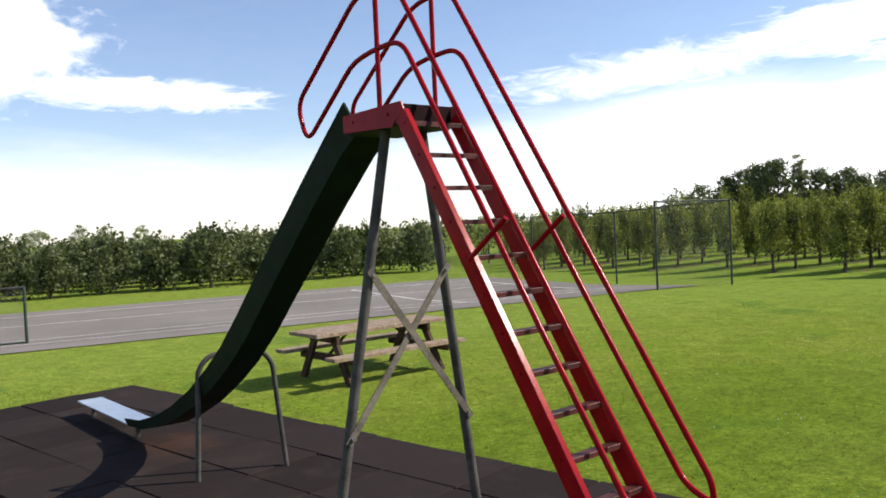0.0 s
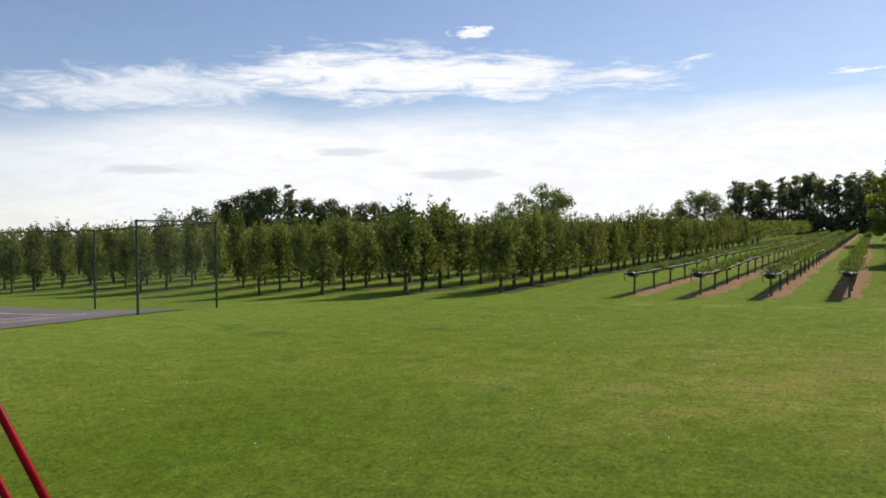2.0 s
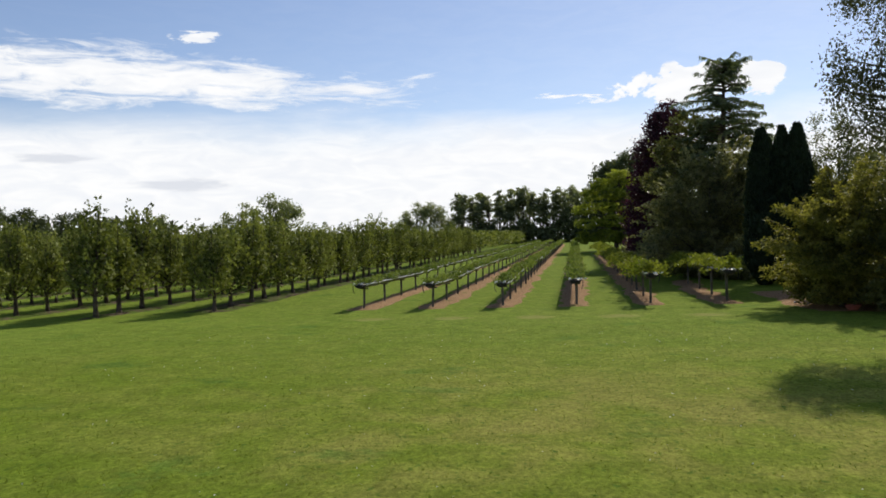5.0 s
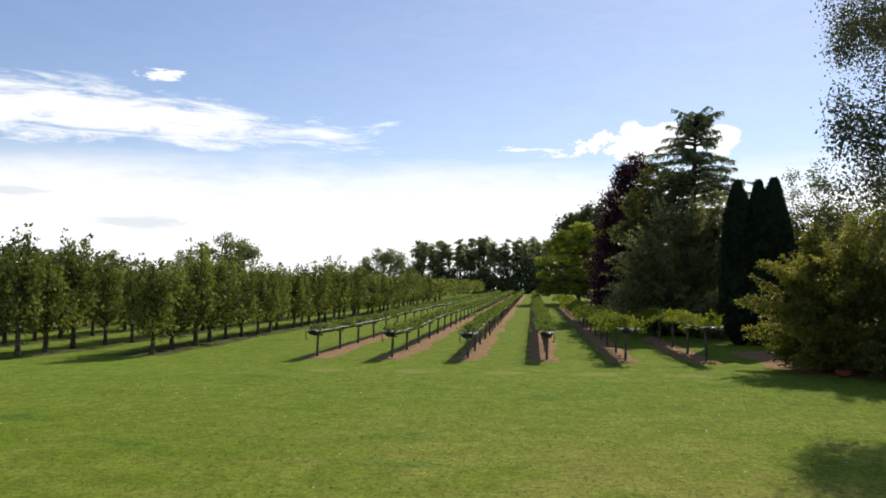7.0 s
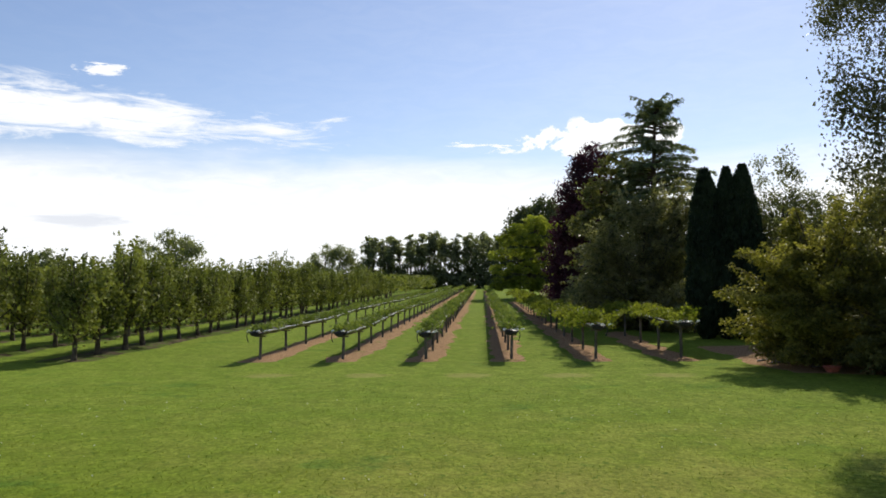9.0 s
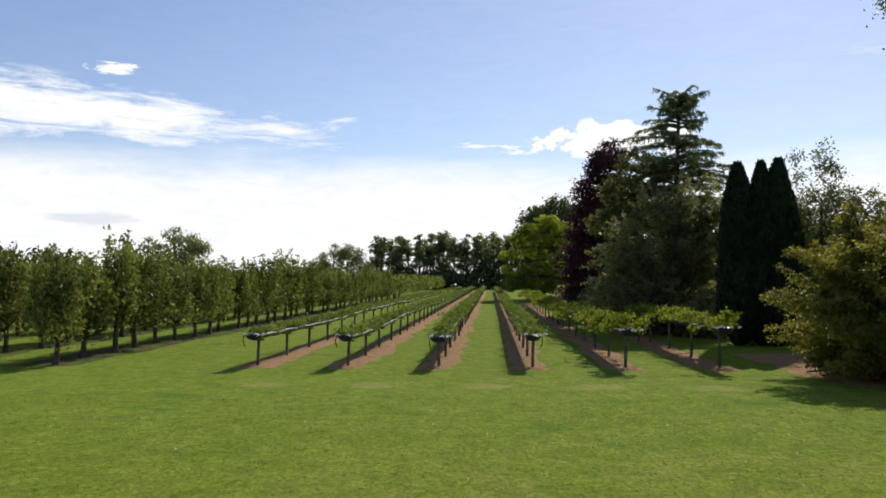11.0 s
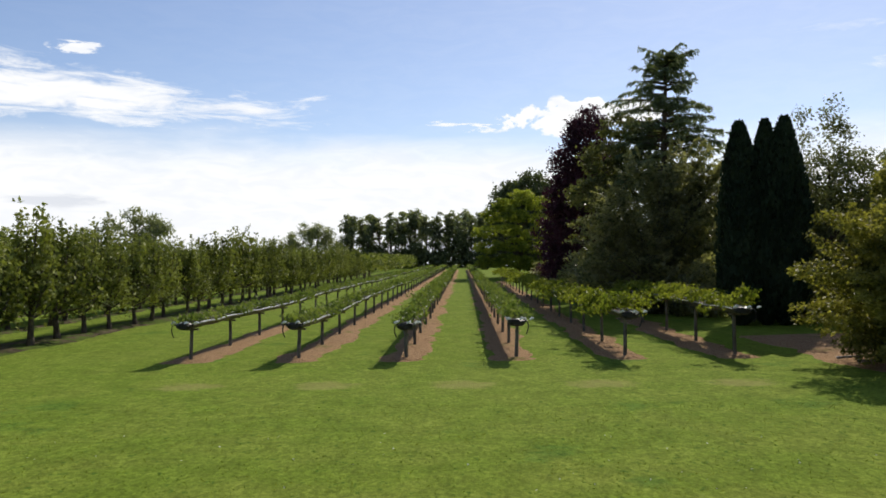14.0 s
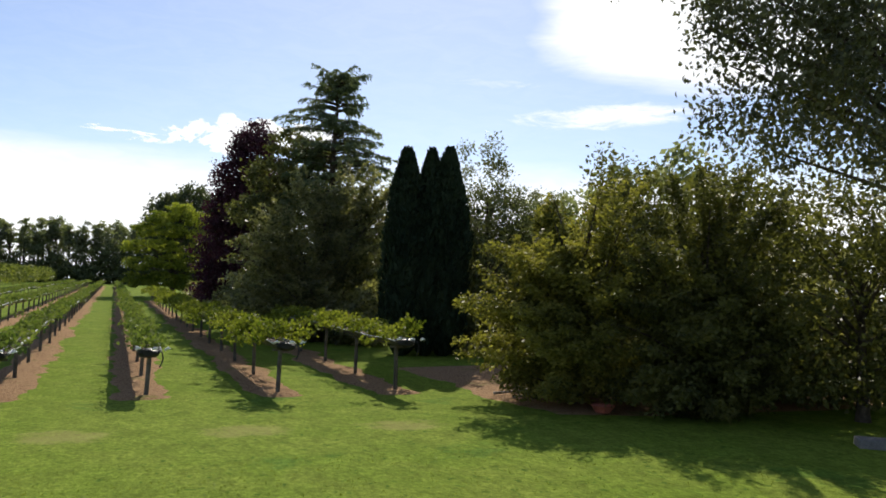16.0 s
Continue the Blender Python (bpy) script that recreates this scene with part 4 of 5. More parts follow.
fence = thing("court_fence", pose(0, 0, 0), "tall green wire mesh court fence", "fence")
FENCE_POSTS = [(-18.42, -13.45), (-18.06, -10.37), (-24.0, -10.6), (-29.9, -10.8), (-35.8, -11.0), (-41.7, -11.2)]
tops = []
for fx, fy in FENCE_POSTS:
    z0 = gz(fx, fy)
    part("post", Shape().tube([(fx, fy, z0 - 0.1), (fx, fy, z0 + 3.0)], 0.038, 8), FENCE, fence)
    tops.append(Vector((fx, fy, z0 + 2.97)))
for a, b in zip(tops, tops[1:]):
    part("rail", Shape().tube([a, b], 0.024, 7), FENCE, fence)
    part("mesh", fence_panel(a - Vector((0, 0, 2.97)), b - Vector((0, 0, 2.97)), 2.95), WIRE, fence)
part("rail", Shape().tube([tops[0] - Vector((0, 0, 0.03)), tops[0].lerp(tops[1], 0.5) - Vector((0, 0, 0.10)), tops[1] - Vector((0, 0, 0.03))], 0.012, 6), FENCE, fence)

low = thing("net_goal", pose(0, 0, 0), "low steel framed net panel on the court", "goal")
ga, gb = Vector((-21.35, -32.35, gz(-21.35, -32.35))), Vector((-21.75, -36.6, gz(-21.75, -36.6)))
for q in (ga, gb):
    part("post", Shape().tube([q, q + Vector((0, 0, 1.5))], 0.04, 8), FENCE, low)
part("rail", Shape().tube([ga + Vector((0, 0, 1.48)), gb + Vector((0, 0, 1.48))], 0.035, 8), STEEL, low, "pale steel top rail")
part("base_bar", Shape().tube([ga + Vector((0, 0, 0.04)), gb + Vector((0, 0, 0.04))], 0.03, 7), FENCE, low)
part("net", fence_panel(ga, gb, 1.46, pitch=0.10), WIRE, low)


# ---- orchard ----
def apple_meshes(seed, wide=0.95, tall=3.4, material=APPLE, shoots=40, per=52, leaf=0.132, low=0.20, bush=0.13):
    """A trained fruit tree: a short stem, low boughs that spread and turn up, and upright shoots above them."""
    rng = np.random.default_rng(seed)
    wood = wood_shape(tall * 0.62, 0.085, [], rng)
    spots, ways = [], []
    for k in range(shoots):
        t = (k + 0.5) / shoots
        a = 2.4 * k + rng.normal() * 0.3
        out = np.array([math.cos(a), math.sin(a), 0.0])
        reach = wide * (1.0 - 0.70 * t) * rng.uniform(0.45, 1.12)
        z0 = tall * (low + 0.34 * t) + rng.normal() * 0.04
        z1 = tall * (low + 0.16 + 0.62 * t ** 0.9) + rng.normal() * 0.12 * tall / 3.4
        if t > 0.62 and k % 2:
            z1 += tall * rng.uniform(0.04, 0.13)
        p0, p2 = np.array([0, 0, z0]), out * reach + np.array([0, 0, z1])
        p1 = out * reach * 0.85 + np.array([0, 0, z0 + 0.28 * (z1 - z0)])
        u = (0.22 + 0.80 * rng.random((per, 1)) ** 0.85)
        q = (1 - u) ** 2 * p0 + 2 * u * (1 - u) * p1 + u ** 2 * p2
        d = 2 * (1 - u) * (p1 - p0) + 2 * u * (p2 - p1)
        d /= np.linalg.norm(d, axis=1, keepdims=True) + 1e-9
        spread = bush * (1.5 - 1.05 * u) * (1.35 - 0.5 * t)
        spots.append(q + rng.normal(size=q.shape) * spread)
        ways.append(d * 0.6 + rng.normal(size=q.shape) * 0.7)
        if k % 2 == 0:
            wood.tube([tuple((1 - v) ** 2 * p0 + 2 * v * (1 - v) * p1 + v ** 2 * p2) for v in (0, 0.35, 0.7, 1.0)], [0.034, 0.026, 0.016, 0.005], 5, caps=False)
    return wood.mesh("trunk", BARK), leaf_mesh("crown", np.concatenate(spots), leaf, material, rng, 0.15, 0.5, 0.6, np.concatenate(ways))


APPLES = [apple_meshes(200 + k, 0.98 + 0.07 * (k % 3), 3.05 + 0.12 * (k % 4)) for k in range(7)]
OLD_APPLES = [apple_meshes(230 + k, 1.75, 2.75 + 0.12 * k, APPLE_GREY, 44, 40, 0.21, 0.10, 0.24) for k in range(4)]
rng_orchard = np.random.default_rng(11)
ROW_STARTS = {0: 0.4, 1: -1.9, 2: -2.8, 3: -2.6, 4: -1.8, 5: -3.6, 6: -3.2, 7: -5.4, 8: -4.0, 9: -3.5}
far_spots = []
for k in range(10):                                   # strips under the orchard rows: bare soil at row 0, elsewhere mostly painted tree shade
    strip = ragged_strip("orchard_strip", (-13.45 if k == 0 else -12.75) - 3.45 * k, (-11.65 if k == 0 else -11.85) - 3.45 * k, ROW_STARTS[k] - 0.7, 120.0 if k < 3 else 60.0, 0.012, 0.5, 0.30, DUFF_SHADE, 130 + k)
    tagged(strip, "dark strip of soil and painted shade under apple trees", "bed", "orchard strips", "structure")
for k in range(14):
    row_x = -12.25 - 3.45 * k
    y = ROW_STARTS.get(k, -3.0) + rng_orchard.uniform(-0.3, 0.3)
    while y < 225:
        spot_x = row_x + rng_orchard.normal() * 0.16
        if (k < 6 and y < 14) or (k == 0 and y < 75) or (k == 1 and y < 30) or (k < 10 and y < 6):
            plant_tree("apple_tree", spot_x, y, APPLES[rng_orchard.integers(7)], "slender green apple tree in the orchard row", "tree", "orchard trees",
                       rng_orchard.uniform(0, 360), rng_orchard.uniform(0.94, 1.22) * (1.0 if k < 3 else 0.78), rng_orchard.uniform(0.90, 1.08) * (1.0 if k < 3 else 1.26))
        elif k < 4 or y < 60 or rng_orchard.random() < 0.4:
            far_spots.append((spot_x, y))
        y += (1.85 if k < 3 else 1.75) + rng_orchard.normal() * 0.14

# the orchard's farther trees, joined
far_rng = np.random.default_rng(12)
pts, wood = [], Shape()
for fx, fy in far_spots:
    n = 190 if fy < 70 else 60
    tall = 3.35 * far_rng.uniform(0.9, 1.12)
    d = far_rng.normal(size=(n, 3))
    d /= np.linalg.norm(d, axis=1, keepdims=True)
    d *= far_rng.random((n, 1)) ** 0.4
    taper = 1.15 - 0.55 * (d[:, 2:3] + 1) / 2
    p = np.concatenate([d[:, :2] * 1.12 * taper, d[:, 2:3] * 1.32 + tall * 0.60], 1)
    p += np.array([fx, fy, gz(fx, fy)])
    pts.append(p)
    if fy < 90:
        z0 = gz(fx, fy)
        wood.tube([(fx, fy, z0 - 0.05), (fx, fy, z0 + 1.5)], [0.08, 0.055], 5, caps=False)
near_pts = np.concatenate([p for p, (fx, fy) in zip(pts, far_spots) if fy < 70])
far_pts = np.concatenate([p for p, (fx, fy) in zip(pts, far_spots) if fy >= 70])
far_orchard = thing("orchard_trees", pose(0, 0, 0), "dense rows of green apple trees farther off", "trees", kind="stuff")
part("foliage", leaf_mesh("foliage", near_pts, 0.27, APPLE, far_rng), None, far_orchard)
part("foliage", leaf_mesh("foliage", far_pts, 0.50, APPLE, far_rng), None, far_orchard)
part("trunks", wood, BARK, far_orchard)

# older orchard beyond the court
for k in range(4):
    y = -62.0 + 1.3 * (k % 2)
    while y < -10.5:
        x = -42.0 - 4.3 * k + rng_orchard.normal() * 0.3
        plant_tree("old_apple_tree", x, y, OLD_APPLES[rng_orchard.integers(4)], "broad grey-green apple tree beyond the court", "tree", "old orchard trees",
                   rng_orchard.uniform(0, 360), rng_orchard.uniform(0.9, 1.15), rng_orchard.uniform(0.92, 1.12))
        y += 2.55 + rng_orchard.normal() * 0.25


# ---- far woods ----
def wood_tree(seed, tall, wide, kind="round", count=180, material=WOODS):
    rng = np.random.default_rng(seed)
    blobs = []
    for k in range(16):
        h = rng.uniform(0.30 if kind == "round" else 0.46, 0.9) * tall
        spread = wide * (0.9 if kind == "round" else 0.55) * math.sin(math.pi * min(0.95, h / tall * 0.9))
        a = rng.uniform(0, 6.28)
        r = spread * rng.random() ** 0.5
        blobs.append((r * math.cos(a), r * math.sin(a), h, wide * 0.33, wide * 0.33, tall * 0.10))
    blobs.append((0, 0, tall * 0.92, wide * 0.25, wide * 0.25, tall * 0.08))
    return tree_meshes(tall, tall * 0.8, 0.02 * tall, blobs, count, 15, wide * 0.11, 0.040 * tall, material, BARK, seed, 10, 0.5)


# ROUND and SPIRE carry the leaf colour with haze mixed in
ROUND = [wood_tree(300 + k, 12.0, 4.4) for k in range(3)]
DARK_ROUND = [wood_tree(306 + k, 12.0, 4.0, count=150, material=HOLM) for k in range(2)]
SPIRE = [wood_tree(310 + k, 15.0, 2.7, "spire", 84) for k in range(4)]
rng_far = np.random.default_rng(21)


def far_tree(x, y, tall, meshes, base):
    plant_tree("woodland_tree", x, y, meshes, "dark green tree on the far wood edge", "tree", "far trees", rng_far.uniform(0, 360), tall / base * 1.0, 1.0)


x = -31.0
while x < 40:                                         # tall shelter belt behind the rows
    far_tree(x, 196 + rng_far.normal() * 2.5, rng_far.uniform(13.2, 16.2), SPIRE[rng_far.integers(4)], 15.0)
    x += rng_far.uniform(1.4, 2.1)
x = -30.0
while x < 40:                                         # its dark undergrowth
    far_tree(x, 192 + rng_far.normal() * 1.5, rng_far.uniform(6.0, 9.8), DARK_ROUND[rng_far.integers(2)], 12.0)
    x += rng_far.uniform(1.8, 2.8)
for x, tall in ((-47, 10.0), (-43.5, 12.0), (-39.5, 12.2), (-36.0, 11.2), (-33, 9.0)):
    far_tree(x, 200, tall, ROUND[rng_far.integers(3)], 12.0)
for x, y, tall in ((-50.5, 105, 10.4), (-48.2, 106, 9.6), (-56.5, 108, 8.9), (-62, 112, 7.6), (-68, 100, 7.4)):
    far_tree(x, y, tall, ROUND[rng_far.integers(3)], 12.0)
for x, y, tall in ((-96, 80, 9.0), (-93.5, 81, 9.2), (-91, 79, 9.2), (-99, 82, 8.8), (-101, 81, 8.2), (-86, 83, 8.6), (-82, 84, 8.2), (-103, 80, 7.4), (-108, 78, 6.3), (-88, 84, 7.7), (-84, 84, 7.6), (-80, 85, 7.2), (-76, 84, 7.3), (-73.5, 85, 7.6), (-70, 88, 6.6)):
    far_tree(x, y, tall + (1.3 if x < -90 else 0.1), DARK_ROUND[rng_far.integers(2)], 12.0)
far_tree(-87.3, 79, 10.8, SPIRE[0], 15.0)
for k in range(16):                                   # low wooded rise far beyond the court
    far_tree(-150 - rng_far.uniform(0, 30), -95 + k * 5.5 + rng_far.normal(), rng_far.uniform(4.6, 6.0), ROUND[rng_far.integers(3)], 12.0)
for k in range(14):                                   # trees that close the view behind the garden
    far_tree(26 + rng_far.uniform(0, 10), -60 + k * 9.5, rng_far.uniform(8, 11), ROUND[rng_far.integers(3)], 12.0)


def thicket(name, x0, x1, y0, y1, tall, count, leaf, material, seed, label):
    """A dense uneven band of undergrowth."""
    rng = np.random.default_rng(seed)
    along_x = (x1 - x0) > (y1 - y0)
    px, py = rng.uniform(x0, x1, count), rng.uniform(y0, y1, count)
    s = px if along_x else py
    top = tall * (0.80 + 0.14 * np.sin(s * 0.55 + seed) + 0.10 * np.sin(s * 1.7) + 0.08 * rng.normal(size=count))
    pz = top * rng.random(count) ** 0.85 + ground_z(px, py)
    ob = part(name, leaf_mesh(name, np.stack([px, py, pz], -1), leaf, material, rng), None)
    return tagged(ob, label, "undergrowth", kind="stuff")


thicket("far_undergrowth", -34, 48, 188, 198, 5.6, 12000, 1.0, HOLM, 71, "dark undergrowth below the far tree belt")
thicket("far_undergrowth", -118, -60, 82, 92, 6.4, 7000, 1.0, HOLM, 72, "dark undergrowth of the far wood")
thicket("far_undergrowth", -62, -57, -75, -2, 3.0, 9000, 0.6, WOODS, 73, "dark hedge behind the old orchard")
thicket("garden_hedge", 18.5, 23, -45, 70, 5.2, 24000, 0.5, MIXED, 74, "dark green hedge closing the garden")
thicket("garden_hedge", 8.0, 16.5, 26.5, 30, 5.6, 8000, 0.42, MIXED, 75, "dark green hedge behind the garden trees")
thicket("garden_hedge", 12.0, 19.0, 11.0, 14.0, 4.4, 6000, 0.32, MIXED, 76, "dark green hedge behind the cypresses")

# ---- garden trees on the shady side ----
def cedar(seed=401):
    """A tiered conifer: long boughs that arch over and droop, with hanging needled sprays."""
    rng = np.random.default_rng(seed)
    wood = Shape()
    wood.tube([(0, 0, -0.1), (0.05, 0, 4), (-0.05, 0.05, 8), (0.05, 0, 11.2), (0.25, 0, 12.3)], [0.30, 0.24, 0.15, 0.07, 0.03], 8)
    pts, aims = [], []
    # height, reach towards -x, reach towards +x
    tiers = [(12.3, 0.7, 1.5), (12.1, 1.25, 0.9), (11.6, 1.55, 1.45), (11.1, 1.7, 1.2), (10.5, 2.9, 1.1), (10.1, 2.0, 2.3), (9.5, 2.0, 2.2), (8.9, 1.8, 3.2), (8.4, 2.2, 3.0), (7.8, 2.4, 2.2), (7.2, 2.3, 2.6), (6.5, 2.5, 2.6)]
    for z, left, right in tiers:
        for b in range(15):
            a = (0.0, math.pi)[b] + rng.normal() * 0.15 if b < 2 else rng.uniform(0, 6.28)
            ca = math.cos(a)
            full = left * max(0, -ca) ** 2 + right * max(0, ca) ** 2 + 0.5 * (left + right) * math.sin(a) ** 2
            ln = full * (1.0 if b < 2 else rng.uniform(0.55, 1.0))
            lift = rng.uniform(0.10, 0.30) + (0.12 if z > 11.3 else 0.0)
            p0 = Vector((0.0, 0.0, z - 0.25 * ln + rng.normal() * 0.24))
            p1 = p0 + Vector((ca * ln * 0.55, math.sin(a) * ln * 0.55, lift * ln))
            p2 = p0 + Vector((ca * ln, math.sin(a) * ln, lift * ln * 0.8 - (0.12 if z < 11.5 else -0.15) * ln))
            along = lambda t: p0 * (1 - t) ** 2 + p1 * 2 * t * (1 - t) + p2 * t * t
            wood.tube([along(t) for t in (0, 0.35, 0.7, 1.0)], [0.05, 0.035, 0.022, 0.006], 5, caps=False)
            side = Vector((-math.sin(a), ca, 0.0))
            for twig in range(int(10 * ln) + 5):
                t0 = 0.18 + 0.82 * rng.random() ** 0.75
                base, way = along(t0), rng.choice((-1.0, 1.0))
                reach = 0.55 * (1.15 - 0.6 * t0) * rng.uniform(0.4, 1.0)
                tip = base + side * way * reach + Vector((ca, math.sin(a), 0.0)) * reach * 0.6
                drop = rng.uniform(0.05, 0.30)
                for t in rng.random(15):
                    q = base.lerp(tip, t)
                    pts.append((q.x + rng.normal() * 0.025, q.y + rng.normal() * 0.025, q.z - drop * t * t + rng.normal() * 0.03))
                    aims.append((side.x * way + ca * 0.6, side.y * way + math.sin(a) * 0.6, -0.5 - drop))
    return wood.mesh("trunk", BARK), leaf_mesh("crown", np.array(pts), 0.165, NEEDLE, rng, 0.1, 0.7, 0.22, np.array(aims))


plant_tree("cedar_tree", 9.9, 20.9, cedar(), "tall tiered dark green cedar", tall=0.972)


def column(seed, tall=6.9, r=0.70):
    """A narrow upright cypress: overlapping upward sprays."""
    rng = np.random.default_rng(seed)
    n = 7000
    t = rng.random(n) ** 0.85
    a = rng.uniform(0, 6.28, n)
    prof = r * np.minimum(1.0, (t / 0.16) ** 0.5) * np.clip((1.01 - t) / 0.42, 0, 1) ** 0.58
    lump = 1 + 0.10 * np.sin(3 * a + 9 * t + seed) + 0.08 * np.sin(7 * a - 21 * t) + 0.05 * rng.normal(size=n)
    rad = prof * lump * (1 - 0.22 * rng.random(n) ** 2)
    p = np.stack([rad * np.cos(a), rad * np.sin(a), 0.05 + t * tall * 0.985], -1)
    aim = np.stack([0.4 * np.cos(a), 0.4 * np.sin(a), np.full(n, 1.3)], -1)
    core = Shape()
    prof_at = lambda q: 0.80 * r * min(1.0, (q / 0.16) ** 0.5) * max(0.0, min(1.0, (1.0 - q) / 0.42)) ** 0.58
    core.tube([(0, 0, tall * q) for q in (0.01, 0.08, 0.2, 0.38, 0.6, 0.8, 0.93)], [max(0.03, prof_at(q)) for q in (0.01, 0.08, 0.2, 0.38, 0.6, 0.8, 0.93)], 10)
    return core.mesh("trunk", CYPRESS), leaf_mesh("crown", p, 0.20, CYPRESS, rng, 0.0, 0.35, 0.4, aim)


CYPRESSES = [column(420), column(421)]
for cx, cy, sc, tl in ((9.25, 8.5, 1.0, 0.99), (9.62, 9.1, 0.85, 1.10), (10.05, 8.4, 0.88, 1.13), (10.66, 8.3, 1.02, 0.985)):
    plant_tree("cypress_tree", cx, cy, CYPRESSES[int(cx * 10) % 2], "narrow upright very dark green cypress", "tree", "cypress group", cx * 70, sc, tl)


def leafy(name, x, y, blobs, n_clump, per, clump_r, leaf, material, seed, label, trunk=3.0, r0=0.16, bark=BARK, category="tree", **more):
    top = max(b[2] + b[5] for b in blobs)
    return plant_tree(name, x, y, tree_meshes(top, trunk, r0, blobs, n_clump, per, clump_r, leaf, material, bark, seed, **more), label, category)


leafy("purple_beech", 7.7, 33.0, [(0.3, 0, 9.8, 1.3, 1.3, 1.7), (-0.3, 0, 8.2, 1.7, 1.6, 2.0), (-0.2, 0, 6.0, 2.1, 2.0, 2.4), (-0.7, 0, 3.6, 2.1, 2.0, 2.4), (-0.8, 0, 1.8, 1.9, 1.9, 1.8), (1.0, 0, 7.4, 1.7, 1.7, 2.2), (0.5, 0, 11.1, 0.55, 0.55, 0.9), (-0.5, 0, 10.3, 0.4, 0.4, 0.9), (1.2, 0, 10.5, 0.4, 0.4, 0.8)],
      1500, 30, 0.22, 0.19, PURPLE, 431, "tall dark purple-leaved beech", 9.0, 0.24, n_limb=18)
maple_blobs = [(0.3, 0, 9.3, 1.2, 1.2, 0.80), (-1.5, -0.6, 8.3, 1.3, 1.3, 0.75), (2.0, -0.3, 8.4, 1.4, 1.3, 0.80), (-3.0, -0.6, 6.9, 1.4, 1.3, 0.75), (-0.4, -1.4, 7.1, 1.5, 1.2, 0.75), (2.9, -0.8, 6.7, 1.6, 1.3, 0.80),
               (-3.9, -0.6, 5.2, 1.3, 1.3, 0.70), (-1.2, -1.6, 5.5, 1.6, 1.2, 0.75), (1.7, -1.6, 5.1, 1.8, 1.2, 0.80), (-3.3, -0.9, 3.5, 1.6, 1.3, 0.70), (-0.4, -1.4, 3.8, 1.7, 1.3, 0.70), (2.6, -1.0, 3.4, 1.9, 1.3, 0.75), (-3.6, -0.6, 1.9, 1.3, 1.3, 0.75), (-1.0, -0.6, 2.0, 2.0, 1.3, 0.85), (1.8, -0.6, 1.7, 2.0, 1.3, 0.85)]
leafy("maple_tree", 6.3, 72.0, maple_blobs, 640, 30, 0.22, 0.27, LIME, 433, "bright yellow-green spreading tree", 7.0, 0.3, n_limb=30, inside=0.5, flat=0.4)
leafy("holm_oak", 9.2, 82.0, [(-0.6, 0, 10.2, 3.8, 3.4, 2.4), (-2.8, 0, 8.2, 3.0, 3.0, 2.8), (2.8, 0, 8.6, 3.6, 3.0, 3.0), (0, 0, 5.4, 5.0, 4.0, 3.4)],
      1300, 26, 0.40, 0.40, HOLM, 435, "dark round-topped evergreen oak", 8.0, 0.4, n_limb=12)
garden_blobs = [(-1.9, -0.3, 4.6, 1.3, 1.3, 0.9), (-0.9, -0.2, 6.0, 1.1, 1.1, 0.8), (0.2, 0.2, 5.6, 1.5, 1.5, 0.9), (1.6, -0.2, 5.9, 1.5, 1.4, 1.0), (2.6, 0, 5.2, 1.2, 1.2, 1.1), (2.4, 0, 6.2, 0.8, 0.8, 0.6), (1.0, 0.6, 4.9, 1.6, 1.4, 1.2), (-2.7, -0.3, 3.4, 1.1, 1.2, 0.8), (-0.7, -0.7, 3.6, 1.7, 1.5, 1.0), (1.3, -0.5, 3.6, 1.9, 1.7, 1.2),
                (-3.0, 0, 1.9, 1.1, 1.2, 0.9), (-1.2, -0.8, 1.9, 1.8, 1.4, 1.0), (1.0, -0.7, 1.8, 2.0, 1.6, 1.1), (0.0, -0.5, 0.8, 2.7, 1.8, 0.8), (0.5, 0, 6.9, 0.4, 0.4, 0.5, 0.5), (1.9, 0, 6.9, 0.4, 0.4, 0.5, 0.5), (-1.0, 0, 6.8, 0.35, 0.35, 0.4, 0.4)]
plant_tree("garden_tree", 8.1, 14.8, spray_meshes(4.6, 0.18, garden_blobs, 640, 84, 0.15, MIXED, BARK, 437, arch=0.16, wide=0.17, hang=0.12), "broad mixed green garden tree")
leafy("garden_tree", 8.5, 22.5, [(-0.6, 0, 9.0, 0.9, 0.9, 0.7), (0.5, 0, 8.4, 1.2, 1.1, 0.8), (-1.0, 0, 7.4, 1.4, 1.3, 0.8), (0.4, 0, 6.6, 1.7, 1.5, 1.0), (-1.5, 0, 5.6, 1.5, 1.5, 1.0), (-0.4, 0, 3.6, 2.4, 2.2, 2.2)],
      520, 30, 0.21, 0.19, OLIVE, 439, "olive-green broadleaved tree behind the garden tree", 7.0, 0.2, flat=0.45)
leafy("whippy_shrub", 12.7, 9.6, [(-1.5, 0, 4.4, 1.1, 1.2, 1.1), (-0.2, 0, 4.9, 1.4, 1.3, 1.0), (1.4, 0, 4.8, 1.3, 1.2, 1.1), (-0.9, 0, 6.6, 0.22, 0.22, 0.9, 0.30), (0.15, 0, 7.0, 0.30, 0.3, 0.9, 0.40), (-1.7, 0, 5.9, 0.5, 0.3, 0.4, 0.3), (0.6, 0, 6.2, 0.35, 0.3, 0.6, 0.3), (0.3, 0, 3.0, 2.2, 1.8, 1.6), (-1.4, 0, 2.6, 1.2, 1.4, 1.6), (1.9, 0, 3.4, 1.4, 1.3, 1.4)],
      1050, 30, 0.16, 0.115, WHIPPY, 443, "tall shrub with thin whippy shoots", 5.6, 0.12, n_limb=34)
